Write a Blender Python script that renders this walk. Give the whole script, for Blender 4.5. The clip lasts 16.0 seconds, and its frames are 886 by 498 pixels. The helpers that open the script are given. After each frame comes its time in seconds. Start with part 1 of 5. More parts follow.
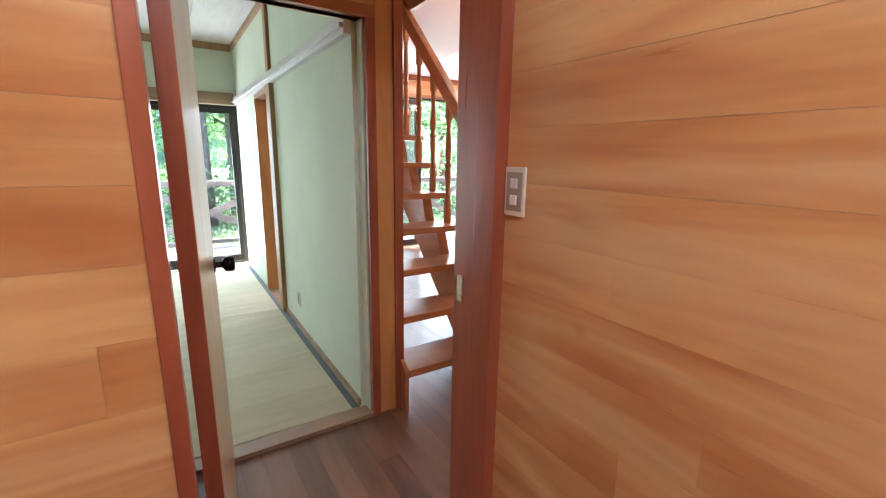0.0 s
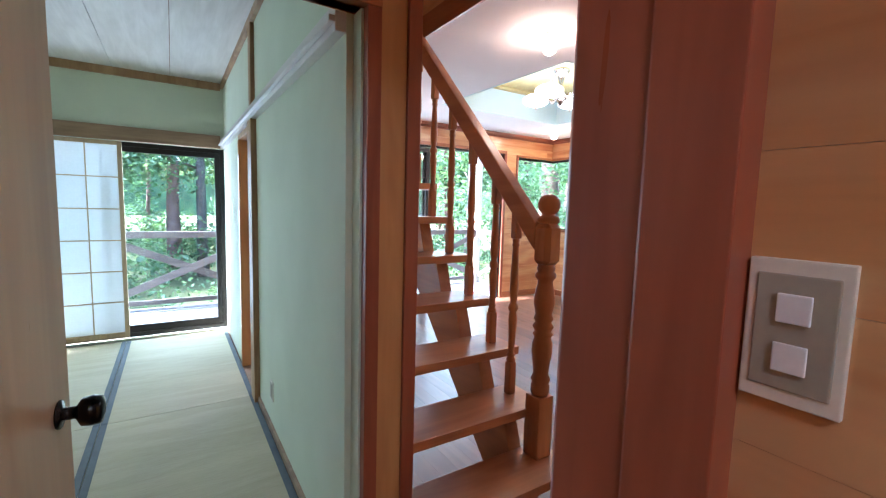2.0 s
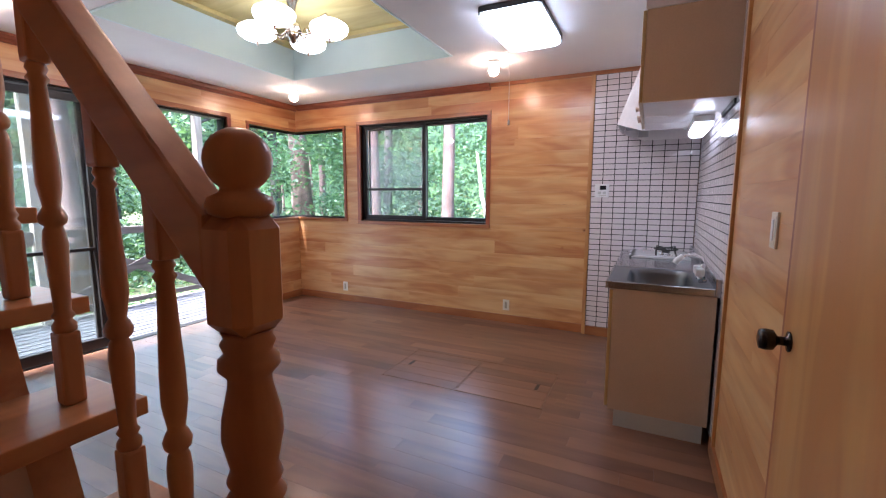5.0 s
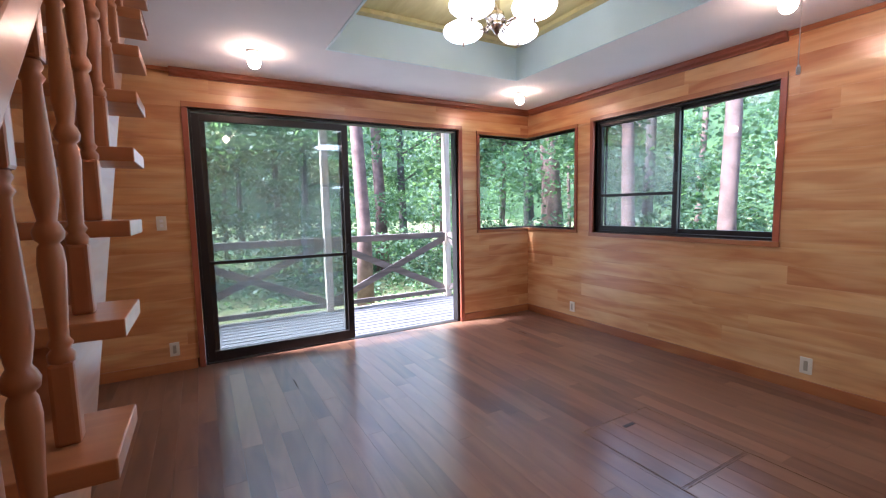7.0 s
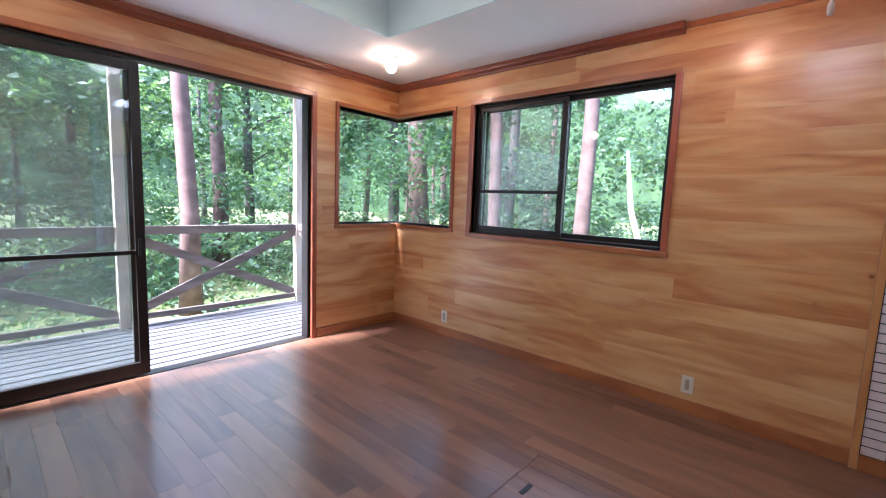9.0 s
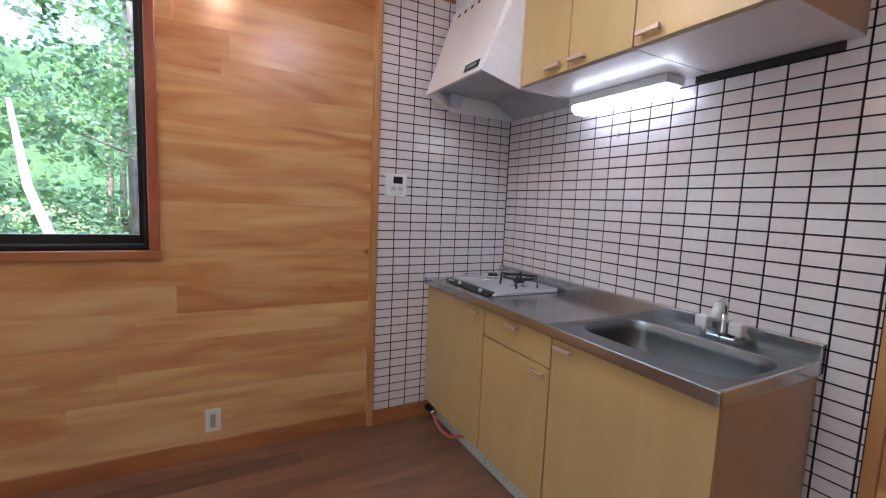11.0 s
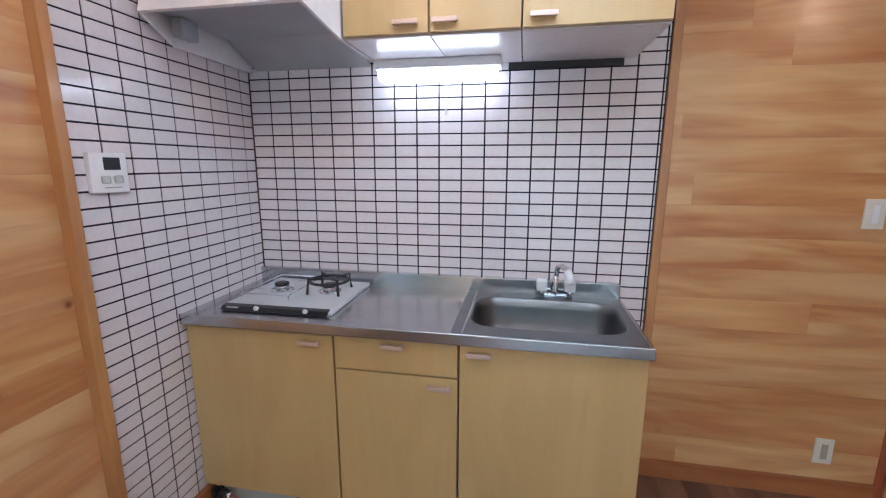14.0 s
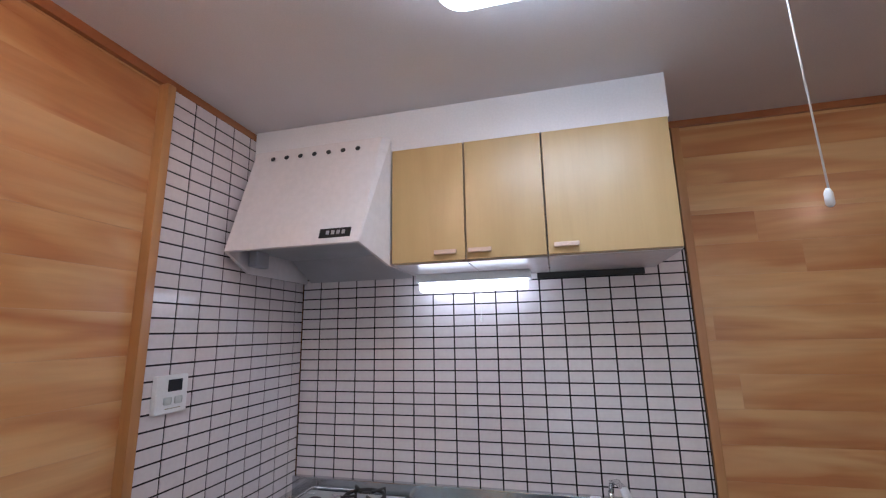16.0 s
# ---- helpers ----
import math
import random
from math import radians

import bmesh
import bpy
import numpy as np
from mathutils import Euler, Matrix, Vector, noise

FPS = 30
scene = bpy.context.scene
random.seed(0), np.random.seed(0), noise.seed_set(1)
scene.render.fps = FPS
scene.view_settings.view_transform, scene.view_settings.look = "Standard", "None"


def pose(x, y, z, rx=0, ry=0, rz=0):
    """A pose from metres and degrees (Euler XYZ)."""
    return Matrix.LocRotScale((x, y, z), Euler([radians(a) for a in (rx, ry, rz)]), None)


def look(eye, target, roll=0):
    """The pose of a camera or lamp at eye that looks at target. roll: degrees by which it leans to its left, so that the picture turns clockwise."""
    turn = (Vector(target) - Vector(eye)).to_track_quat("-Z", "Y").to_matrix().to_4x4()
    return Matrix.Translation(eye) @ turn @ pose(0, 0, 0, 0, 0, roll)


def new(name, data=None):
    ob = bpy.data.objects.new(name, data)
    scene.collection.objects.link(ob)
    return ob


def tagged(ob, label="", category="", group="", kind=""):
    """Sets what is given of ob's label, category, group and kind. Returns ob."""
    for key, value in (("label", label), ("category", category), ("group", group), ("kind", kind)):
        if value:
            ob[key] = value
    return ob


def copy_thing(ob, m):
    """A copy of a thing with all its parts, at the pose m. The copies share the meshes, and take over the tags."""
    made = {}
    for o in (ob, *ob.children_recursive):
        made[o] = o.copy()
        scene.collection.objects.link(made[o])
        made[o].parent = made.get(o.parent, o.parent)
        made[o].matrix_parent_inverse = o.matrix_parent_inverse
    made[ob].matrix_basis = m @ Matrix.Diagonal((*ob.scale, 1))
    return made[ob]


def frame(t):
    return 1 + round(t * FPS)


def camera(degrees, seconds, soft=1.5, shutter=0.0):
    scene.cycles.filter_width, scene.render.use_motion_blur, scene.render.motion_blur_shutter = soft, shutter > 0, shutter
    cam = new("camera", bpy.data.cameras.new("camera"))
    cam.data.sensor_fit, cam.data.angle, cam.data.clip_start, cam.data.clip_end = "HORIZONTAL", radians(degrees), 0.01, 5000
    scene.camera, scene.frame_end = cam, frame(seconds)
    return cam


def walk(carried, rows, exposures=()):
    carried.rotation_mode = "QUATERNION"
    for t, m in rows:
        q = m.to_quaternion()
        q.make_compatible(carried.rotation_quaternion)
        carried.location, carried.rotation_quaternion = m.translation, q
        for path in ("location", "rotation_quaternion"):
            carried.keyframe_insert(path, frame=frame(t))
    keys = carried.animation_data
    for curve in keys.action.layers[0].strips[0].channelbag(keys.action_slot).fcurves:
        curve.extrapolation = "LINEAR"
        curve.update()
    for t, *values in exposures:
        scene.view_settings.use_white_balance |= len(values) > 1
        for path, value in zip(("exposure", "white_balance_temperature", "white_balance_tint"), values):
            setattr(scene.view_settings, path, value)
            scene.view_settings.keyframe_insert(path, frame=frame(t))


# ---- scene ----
cam = camera(92.3, 16.0, 1.2)
PATH = [
    (0, (1.226, 1.319, 1.363), (2.286, 2.96, 0.938), 0.9),
    (0.5, (1.215, 1.35, 1.418), (2.285, 3.031, 1.248), 0.6),
    (1, (1.256, 1.478, 1.408), (2.274, 3.191, 1.241), 0.7),
    (1.5, (1.413, 1.753, 1.382), (2.379, 3.494, 1.197), 1.3),
    (2, (1.531, 1.994, 1.375), (2.6, 3.672, 1.178), 1.6),
    (2.5, (1.625, 2.226, 1.376), (2.969, 3.691, 1.151), 2.1),
    (3, (1.739, 2.414, 1.349), (3.235, 3.719, 1.109), 2.9),
    (3.5, (1.864, 2.591, 1.343), (3.634, 3.489, 1.102), 1.6),
    (3.7, (1.905, 2.662, 1.343), (3.757, 3.375, 1.103), 0.2),
    (5.8, (2.828, 2.843, 1.346), (4.413, 4.043, 1.132), -1.0),
    (6, (2.888, 2.872, 1.319), (4.382, 4.187, 1.123), -1.4),
    (6.5, (3.11, 2.832, 1.328), (4.33, 4.405, 1.14), -1.1),
    (7, (3.185, 2.851, 1.33), (4.168, 4.583, 1.136), -1.1),
    (7.5, (3.225, 2.907, 1.352), (3.994, 4.743, 1.158), -1.2),
    (8, (3.324, 3.117, 1.355), (4.107, 4.945, 1.138), -0.2),
    (8.5, (3.487, 3.311, 1.321), (4.571, 4.979, 1.115), 1.2),
    (9, (3.698, 3.524, 1.316), (5.176, 4.854, 1.094), 2.2),
    (9.5, (3.854, 3.71, 1.325), (5.715, 4.415, 1.137), 2.3),
    (10, (3.982, 3.884, 1.29), (5.971, 3.811, 1.096), 1.4),
    (10.2, (4.075, 3.915, 1.288), (6.047, 3.652, 1.097), 1.8),
    (12.3, (5.112, 4.296, 1.327), (6.055, 2.559, 1.018), 3.1),
    (12.5, (5.197, 4.299, 1.322), (5.993, 2.493, 0.998), 3.2),
    (13, (5.409, 4.34, 1.329), (5.879, 2.448, 0.882), 0.6),
    (13.5, (5.473, 4.326, 1.35), (5.87, 2.42, 0.893), 0.8),
    (14, (5.473, 4.308, 1.423), (5.832, 2.379, 1.034), 0.1),
    (14.5, (5.468, 4.317, 1.484), (5.869, 2.36, 1.386), -0.8),
    (15, (5.471, 4.328, 1.537), (5.918, 2.383, 1.674), -0.9),
    (15.5, (5.485, 4.356, 1.569), (5.961, 2.435, 1.859), -1.0),
    (16, (5.492, 4.386, 1.579), (5.973, 2.483, 1.963), -1.1),
]
walk(cam, [(t, look(eye, target, roll)) for t, eye, target, roll in PATH],
     exposures=[(0, 5.1, 5850, 17), (0.5, 5.0, 5550, 17), (1.5, 4.85, 5250, 15), (2.0, 4.55, 5150, 15), (2.5, 4.2, 5250, 13), (3.0, 4.15, 5450, 12), (3.7, 4.1, 5650, 13), (6.0, 3.4, 5400, 21), (9.0, 3.4, 5450, 21), (10.0, 3.35, 5700, 16), (12.5, 3.55, 5450, 13), (13.5, 3.65, 5400, 12), (14.0, 3.75, 5350, 12), (15.0, 3.55, 5400, 14), (15.5, 3.4, 5450, 14), (16.0, 3.08, 5550, 16)])

# ---------------------------------------------------------------- world and light
world = bpy.data.worlds.new("world")
scene.world = world
world.use_nodes = True
wn = world.node_tree.nodes
sky = wn.new("ShaderNodeTexSky")
sky.sky_type, sky.sun_disc = "NISHITA", False
sky.sun_elevation, sky.sun_rotation = radians(58), radians(-80)
wn["Background"].inputs[1].default_value = 0.15
world.node_tree.links.new(sky.outputs[0], wn["Background"].inputs[0])
sun = new("sun", bpy.data.lights.new("sun", "SUN"))
sun.data.energy, sun.data.angle, sun.data.color = 4.2, radians(12), (1.0, 0.97, 0.92)
sun.matrix_world = look((5.3 * math.sin(radians(-80)), 5.3 * math.cos(radians(-80)), 8.5), (0, 0, 0))


def window_light(name, x, y, z, width, height, watts, facing):
    """Daylight that enters through a window's opening."""
    la = bpy.data.lights.new(name, "AREA")
    la.shape, la.size, la.size_y, la.energy, la.color = "RECTANGLE", width, height, watts, (0.86, 0.96, 1.0)
    ob = new(name, la)
    ob.matrix_world = look((x, y, z), (x + facing[0], y + facing[1], z + facing[2]))
    return ob


window_light("daylight_garden_door", 4.455, 7.15, 1.1, 2.55, 2.1, 2.0, (0, -1, -0.2))
window_light("daylight_east_window", 6.93, 5.155, 1.61, 1.55, 1.05, 0.8, (-1, 0, -0.2))
window_light("daylight_tatami_window", 0.7, 7.145, 0.97, 2.5, 1.8, 4.0, (0, -1, -0.15))

# ---------------------------------------------------------------- materials


def mat(name, rough=0.5, metal=0.0, color=(0.5, 0.5, 0.5), spec=0.5):
    m = bpy.data.materials.new(name)
    m.use_nodes = True
    b = m.node_tree.nodes["Principled BSDF"]
    b.inputs["Base Color"].default_value = (*color, 1)
    b.inputs["Roughness"].default_value = rough
    b.inputs["Metallic"].default_value = metal
    b.inputs["Specular IOR Level"].default_value = spec
    return m


def nodes(m):
    return m.node_tree.nodes, m.node_tree.links, m.node_tree.nodes["Principled BSDF"]


def spread(m, amount=23.0):
    """World position shifted by a random step for each object."""
    n, l, b = nodes(m)
    g = n.new("ShaderNodeNewGeometry")
    o = n.new("ShaderNodeObjectInfo")
    k = n.new("ShaderNodeVectorMath")
    k.operation = "MULTIPLY_ADD"
    v = n.new("ShaderNodeCombineXYZ")
    for i in range(3):
        l.new(o.outputs["Random"], v.inputs[i])
    k.inputs[1].default_value = (amount, amount * 1.7, amount * 0.6)
    l.new(v.outputs[0], k.inputs[0])
    l.new(g.outputs["Position"], k.inputs[2])
    return k.outputs[0], o.outputs["Random"]


def noise_of(m, vec, scale, detail=4, stretch=(1, 1, 1), distort=0.0):
    n, l, b = nodes(m)
    p = n.new("ShaderNodeVectorMath")
    p.operation = "MULTIPLY"
    p.inputs[1].default_value = stretch
    l.new(vec, p.inputs[0])
    t = n.new("ShaderNodeTexNoise")
    t.inputs["Scale"].default_value = scale
    t.inputs["Detail"].default_value = detail
    t.inputs["Distortion"].default_value = distort
    l.new(p.outputs[0], t.inputs["Vector"])
    return t.outputs["Fac"]


def ramp(m, fac, stops):
    n, l, b = nodes(m)
    r = n.new("ShaderNodeValToRGB")
    e = r.color_ramp.elements
    while len(e) < len(stops):
        e.new(0.5)
    for i, (pos, c) in enumerate(stops):
        e[i].position = pos
        e[i].color = (*c, 1)
    l.new(fac, r.inputs[0])
    return r.outputs[0]


def mixed(m, fac, a, c, mode="MIX"):
    n, l, b = nodes(m)
    x = n.new("ShaderNodeMix")
    x.data_type, x.blend_type = "RGBA", mode
    for sock, val in ((x.inputs[0], fac), (x.inputs[6], a), (x.inputs[7], c)):
        if isinstance(val, (int, float)):
            sock.default_value = val
        elif isinstance(val, tuple):
            sock.default_value = (*val, 1)
        else:
            l.new(val, sock)
    return x.outputs[2]


def bump(m, fac, strength, dist=0.002):
    n, l, b = nodes(m)
    k = n.new("ShaderNodeBump")
    k.inputs["Strength"].default_value = strength
    k.inputs["Distance"].default_value = dist
    l.new(fac, k.inputs["Height"])
    l.new(k.outputs[0], b.inputs["Normal"])


def to_value(m, sock, lo, hi):
    n, l, b = nodes(m)
    r = n.new("ShaderNodeMapRange")
    r.inputs[3].default_value, r.inputs[4].default_value = lo, hi
    l.new(sock, r.inputs[0])
    return r.outputs[0]


def wood(name, light, mid, dark, axis, rough=0.35, vary=0.35, swath=0.5, grain=1.0, coat=0.0, knots=False, relief=0.08):
    """Timber with grain along an axis, pale sapwood swaths and a tint for each piece."""
    m = mat(name, rough)
    n, l, b = nodes(m)
    vec, rnd = spread(m)
    st = [1.0, 1.0, 1.0]
    st[axis] = 0.07
    st2 = [1.0, 1.0, 1.0]
    st2[axis] = 0.16
    fine = noise_of(m, vec, 55 * grain, 5, st, 0.6)
    broad = noise_of(m, vec, 7, 2, st2, 1.2)
    col = ramp(m, broad, [(0.36, dark), (0.5, mid), (0.66, light)])
    tone = ramp(m, rnd, [(0.0, dark), (0.5, mid), (1.0, light)])
    col = mixed(m, vary, col, tone)
    streak = ramp(m, fine, [(0.3, (0.72, 0.68, 0.64)), (0.6, (1, 1, 1))])
    col = mixed(m, swath, col, streak, "MULTIPLY")
    if knots:
        cloud = ramp(m, noise_of(m, vec, 1.6, 3, st2, 2.0), [(0.38, (0.80, 0.66, 0.58)), (0.55, (1, 1, 1)), (0.7, (1.1, 1.14, 1.16))])
        col = mixed(m, 0.7, col, cloud, "MULTIPLY")
        st3 = [1.0, 1.0, 1.0]
        st3[axis] = 0.13
        sap = ramp(m, noise_of(m, vec, 4.2, 3, st3, 1.0), [(0.52, (0, 0, 0)), (0.68, (0.75, 0.75, 0.75))])
        col = mixed(m, sap, col, (0.75, 0.51, 0.255))
        heart = ramp(m, noise_of(m, vec, 4.2, 3, st3, 1.3), [(0.52, (1, 1, 1)), (0.70, (0.78, 0.62, 0.52))])
        col = mixed(m, 0.6, col, heart, "MULTIPLY")
        vor = n.new("ShaderNodeTexVoronoi")
        vor.inputs["Scale"].default_value = 1.9
        l.new(vec, vor.inputs["Vector"])
        spot = ramp(m, vor.outputs["Distance"], [(0.008, (0.35, 0.22, 0.15)), (0.03, (0.9, 0.85, 0.8)), (0.05, (1, 1, 1))])
        col = mixed(m, 1.0, col, spot, "MULTIPLY")
    l.new(col, b.inputs["Base Color"])
    l.new(to_value(m, fine, rough * 0.8, rough * 1.25), b.inputs["Roughness"])
    b.inputs["Coat Weight"].default_value = coat
    b.inputs["Coat Roughness"].default_value = 0.15
    bump(m, fine, relief, 0.001)
    return m


def mottled(name, c1, c2, rough=0.6, scale=4, metal=0.0, fine=120, bstr=0.1):
    m = mat(name, rough, metal)
    n, l, b = nodes(m)
    vec, rnd = spread(m, 3.0)
    big = noise_of(m, vec, scale, 3)
    small = noise_of(m, vec, fine, 3)
    col = ramp(m, big, [(0.3, c1), (0.7, c2)])
    l.new(mixed(m, 0.15, col, ramp(m, small, [(0.3, (0.6, 0.6, 0.6)), (0.7, (1, 1, 1))]), "MULTIPLY"), b.inputs["Base Color"])
    l.new(to_value(m, big, rough * 0.85, rough * 1.15), b.inputs["Roughness"])
    bump(m, small, bstr, 0.001)
    return m


def glow(name, color, strength):
    m = mat(name, 0.4, 0, color)
    b = m.node_tree.nodes["Principled BSDF"]
    b.inputs["Emission Color"].default_value = (*color, 1)
    b.inputs["Emission Strength"].default_value = strength
    return m


PINE_L, PINE_M, PINE_D = (0.71, 0.455, 0.215), (0.62, 0.33, 0.128), (0.49, 0.205, 0.072)
board_x = wood("cedar_boards_x", PINE_L, PINE_M, PINE_D, 0, 0.3, 0.3, 0.3, coat=0.2, knots=True)
board_y = wood("cedar_boards_y", PINE_L, PINE_M, PINE_D, 1, 0.3, 0.3, 0.3, coat=0.2, knots=True)
trim_z = wood("red_brown_trim_upright", (0.37, 0.105, 0.05), (0.31, 0.08, 0.038), (0.25, 0.058, 0.028), 2, 0.3, 0.2, 0.3, coat=0.25)
trim_x = wood("red_brown_trim_x", (0.42, 0.17, 0.06), (0.36, 0.13, 0.045), (0.29, 0.095, 0.035), 0, 0.3, 0.2, 0.3, coat=0.25)
trim_y = wood("red_brown_trim_y", (0.42, 0.17, 0.06), (0.36, 0.13, 0.045), (0.29, 0.095, 0.035), 1, 0.3, 0.2, 0.3, coat=0.25)
crown_x = wood("crown_wood_x", (0.30, 0.10, 0.05), (0.25, 0.075, 0.038), (0.2, 0.055, 0.03), 0, 0.35, 0.1, 0.3)
crown_y = wood("crown_wood_y", (0.30, 0.10, 0.05), (0.25, 0.075, 0.038), (0.2, 0.055, 0.03), 1, 0.35, 0.1, 0.3)
stair_x = wood("stair_tread_wood", (0.52, 0.25, 0.11), (0.44, 0.19, 0.08), (0.36, 0.14, 0.06), 0, 0.32, 0.2, 0.3, coat=0.2)
stair_z = wood("stair_turned_wood", (0.50, 0.24, 0.10), (0.42, 0.18, 0.075), (0.35, 0.135, 0.055), 2, 0.35, 0.15, 0.3, coat=0.2)
stair_y = wood("stair_stringer_wood", (0.48, 0.22, 0.09), (0.40, 0.17, 0.07), (0.33, 0.12, 0.05), 1, 0.35, 0.15, 0.3, coat=0.2)
floor_y = wood("walnut_floor", (0.255, 0.13, 0.076), (0.175, 0.082, 0.049), (0.095, 0.045, 0.030), 1, 0.3, 0.6, 0.12, grain=0.4, coat=0.4, relief=0.02)
floor_y.node_tree.nodes["Principled BSDF"].inputs["Coat Roughness"].default_value = 0.2
door_z = wood("flush_door_veneer", (0.60, 0.40, 0.22), (0.54, 0.34, 0.18), (0.48, 0.28, 0.14), 2, 0.3, 0.1, 0.2, coat=0.3)
door_o = wood("orange_door_veneer", (0.56, 0.30, 0.11), (0.50, 0.25, 0.09), (0.44, 0.2, 0.07), 2, 0.3, 0.1, 0.2, coat=0.3)
hatch_y = wood("hatch_wood", (0.25, 0.15, 0.09), (0.2, 0.115, 0.07), (0.16, 0.085, 0.05), 1, 0.28, 0.3, 0.4)
ply_z = wood("cabinet_laminate", (0.56, 0.39, 0.165), (0.54, 0.372, 0.155), (0.515, 0.35, 0.143), 2, 0.32, 0.1, 0.10, grain=1.6, coat=0.5)
ply_z.node_tree.nodes["Principled BSDF"].inputs["Coat Roughness"].default_value = 0.32
ply_side = mottled("beige_side_panel", (0.55, 0.42, 0.30), (0.60, 0.46, 0.33), 0.45, 3)
deck_x = wood("weathered_deck", (0.125, 0.122, 0.13), (0.10, 0.098, 0.105), (0.072, 0.07, 0.075), 0, 0.7, 0.4, 0.5)
rail_w = wood("weathered_rail", (0.22, 0.18, 0.16), (0.165, 0.135, 0.12), (0.11, 0.09, 0.08), 0, 0.7, 0.2, 0.5)
post_w = wood("pale_deck_post", (0.72, 0.62, 0.52), (0.62, 0.52, 0.43), (0.5, 0.4, 0.32), 2, 0.6, 0.2, 0.4)
tat_wood = wood("tatami_room_timber", (0.44, 0.27, 0.13), (0.36, 0.21, 0.095), (0.28, 0.15, 0.065), 2, 0.5, 0.1, 0.4)
tat_woodx = wood("tatami_room_lintel", (0.36, 0.24, 0.14), (0.30, 0.19, 0.11), (0.24, 0.15, 0.085), 0, 0.5, 0.1, 0.4)
nageshi = mottled("pale_wrapped_timber", (0.58, 0.53, 0.50), (0.68, 0.63, 0.6), 0.3, 6)
plaster = mottled("pale_green_plaster", (0.60, 0.64, 0.50), (0.66, 0.70, 0.56), 0.9, 2.5, 0, 300, 0.25)
paper_w = mottled("white_ceiling_paper", (0.76, 0.74, 0.76), (0.82, 0.80, 0.82), 0.8, 2, 0, 260, 0.2)
tray_side = mottled("blue_white_paper", (0.66, 0.80, 0.84), (0.72, 0.86, 0.90), 0.7, 2, 0, 260, 0.2)
tray_top = wood("yellow_tray_panel", (0.70, 0.60, 0.28), (0.64, 0.53, 0.23), (0.58, 0.47, 0.19), 1, 0.5, 0.1, 0.2)
tat_ceil = wood("pale_ceiling_panels", (0.62, 0.58, 0.55), (0.57, 0.53, 0.5), (0.52, 0.48, 0.45), 1, 0.7, 0.1, 0.25)
bulk_w = mottled("white_painted_board", (0.80, 0.80, 0.82), (0.84, 0.84, 0.86), 0.5, 3)
tile_m = mottled("glazed_pinkish_tile", (0.70, 0.64, 0.66), (0.76, 0.70, 0.71), 0.12, 2, 0, 60, 0.03)
grout = mottled("dark_grout", (0.008, 0.008, 0.01), (0.014, 0.013, 0.016), 0.9, 20)
white_e = mottled("white_enamel", (0.83, 0.79, 0.79), (0.86, 0.82, 0.82), 0.22, 3, 0, 40, 0.02)
hob_m = mottled("pale_grey_enamel", (0.55, 0.57, 0.58), (0.62, 0.64, 0.65), 0.18, 4)
hood_in = mottled("hood_grey_steel", (0.45, 0.46, 0.48), (0.52, 0.53, 0.55), 0.35, 6, 0.6)
steel = mottled("brushed_steel", (0.50, 0.51, 0.53), (0.60, 0.61, 0.63), 0.24, 5, 1.0, 200, 0.05)
chrome = mat("chrome", 0.08, 1.0, (0.75, 0.75, 0.76))
nickel = mottled("brushed_nickel", (0.58, 0.51, 0.45), (0.68, 0.61, 0.55), 0.27, 8, 1.0)
handle_m = mottled("satin_copper_nickel", (0.62, 0.46, 0.37), (0.70, 0.54, 0.45), 0.42, 8, 0.55)
# worktop steel again, rougher, with the bowl's shade put into its colour
bowl_m = mottled("shaded_satin_sink_steel", (0.20, 0.21, 0.225), (0.26, 0.27, 0.285), 0.36, 5, 1.0, 200, 0.05)
bronze = mottled("dark_bronze_frame", (0.016, 0.012, 0.011), (0.024, 0.018, 0.016), 0.4, 6, 0.3)
black_p = mottled("black_plastic", (0.012, 0.012, 0.013), (0.02, 0.02, 0.021), 0.35, 8)
iron = mottled("black_cast_iron", (0.012, 0.012, 0.012), (0.022, 0.021, 0.02), 0.55, 10)
knob_m = mottled("dark_knob_metal", (0.02, 0.018, 0.016), (0.05, 0.045, 0.04), 0.25, 8, 0.9)
plate_w = mottled("ivory_switch_plate", (0.72, 0.68, 0.58), (0.76, 0.72, 0.62), 0.35, 6)
plate_g = mottled("grey_beige_plate", (0.36, 0.33, 0.26), (0.4, 0.37, 0.29), 0.4, 6)
white_pl = mottled("white_plastic", (0.78, 0.78, 0.79), (0.82, 0.82, 0.83), 0.3, 8)
lcd = mat("dark_display", 0.15, 0, (0.015, 0.018, 0.022))
toe_w = mottled("pale_plinth", (0.52, 0.54, 0.52), (0.58, 0.60, 0.58), 0.5, 4)
hose_m = mat("pink_rubber_hose", 0.5, 0, (0.55, 0.17, 0.13))
tatami_m = wood("woven_tatami", (0.52, 0.47, 0.31), (0.48, 0.43, 0.28), (0.44, 0.385, 0.245), 0, 0.75, 0.3, 0.4, grain=4)
tatami_b = mottled("grey_green_border", (0.09, 0.11, 0.12), (0.13, 0.15, 0.155), 0.8, 12)
shoji_p = mottled("shoji_paper", (0.80, 0.84, 0.84), (0.85, 0.88, 0.88), 0.9, 3)
nn, ll, bb = nodes(shoji_p)
bb.inputs["Transmission Weight"].default_value = 0.25
shoji_f = wood("shoji_frame_wood", (0.6, 0.47, 0.3), (0.55, 0.42, 0.26), (0.5, 0.37, 0.22), 2, 0.6)
gap_m = mottled("dark_board_joint", (0.13, 0.06, 0.03), (0.17, 0.08, 0.04), 0.9, 6)
shade_m = glow("lit_opal_glass", (1.0, 0.97, 0.93), 0.55)
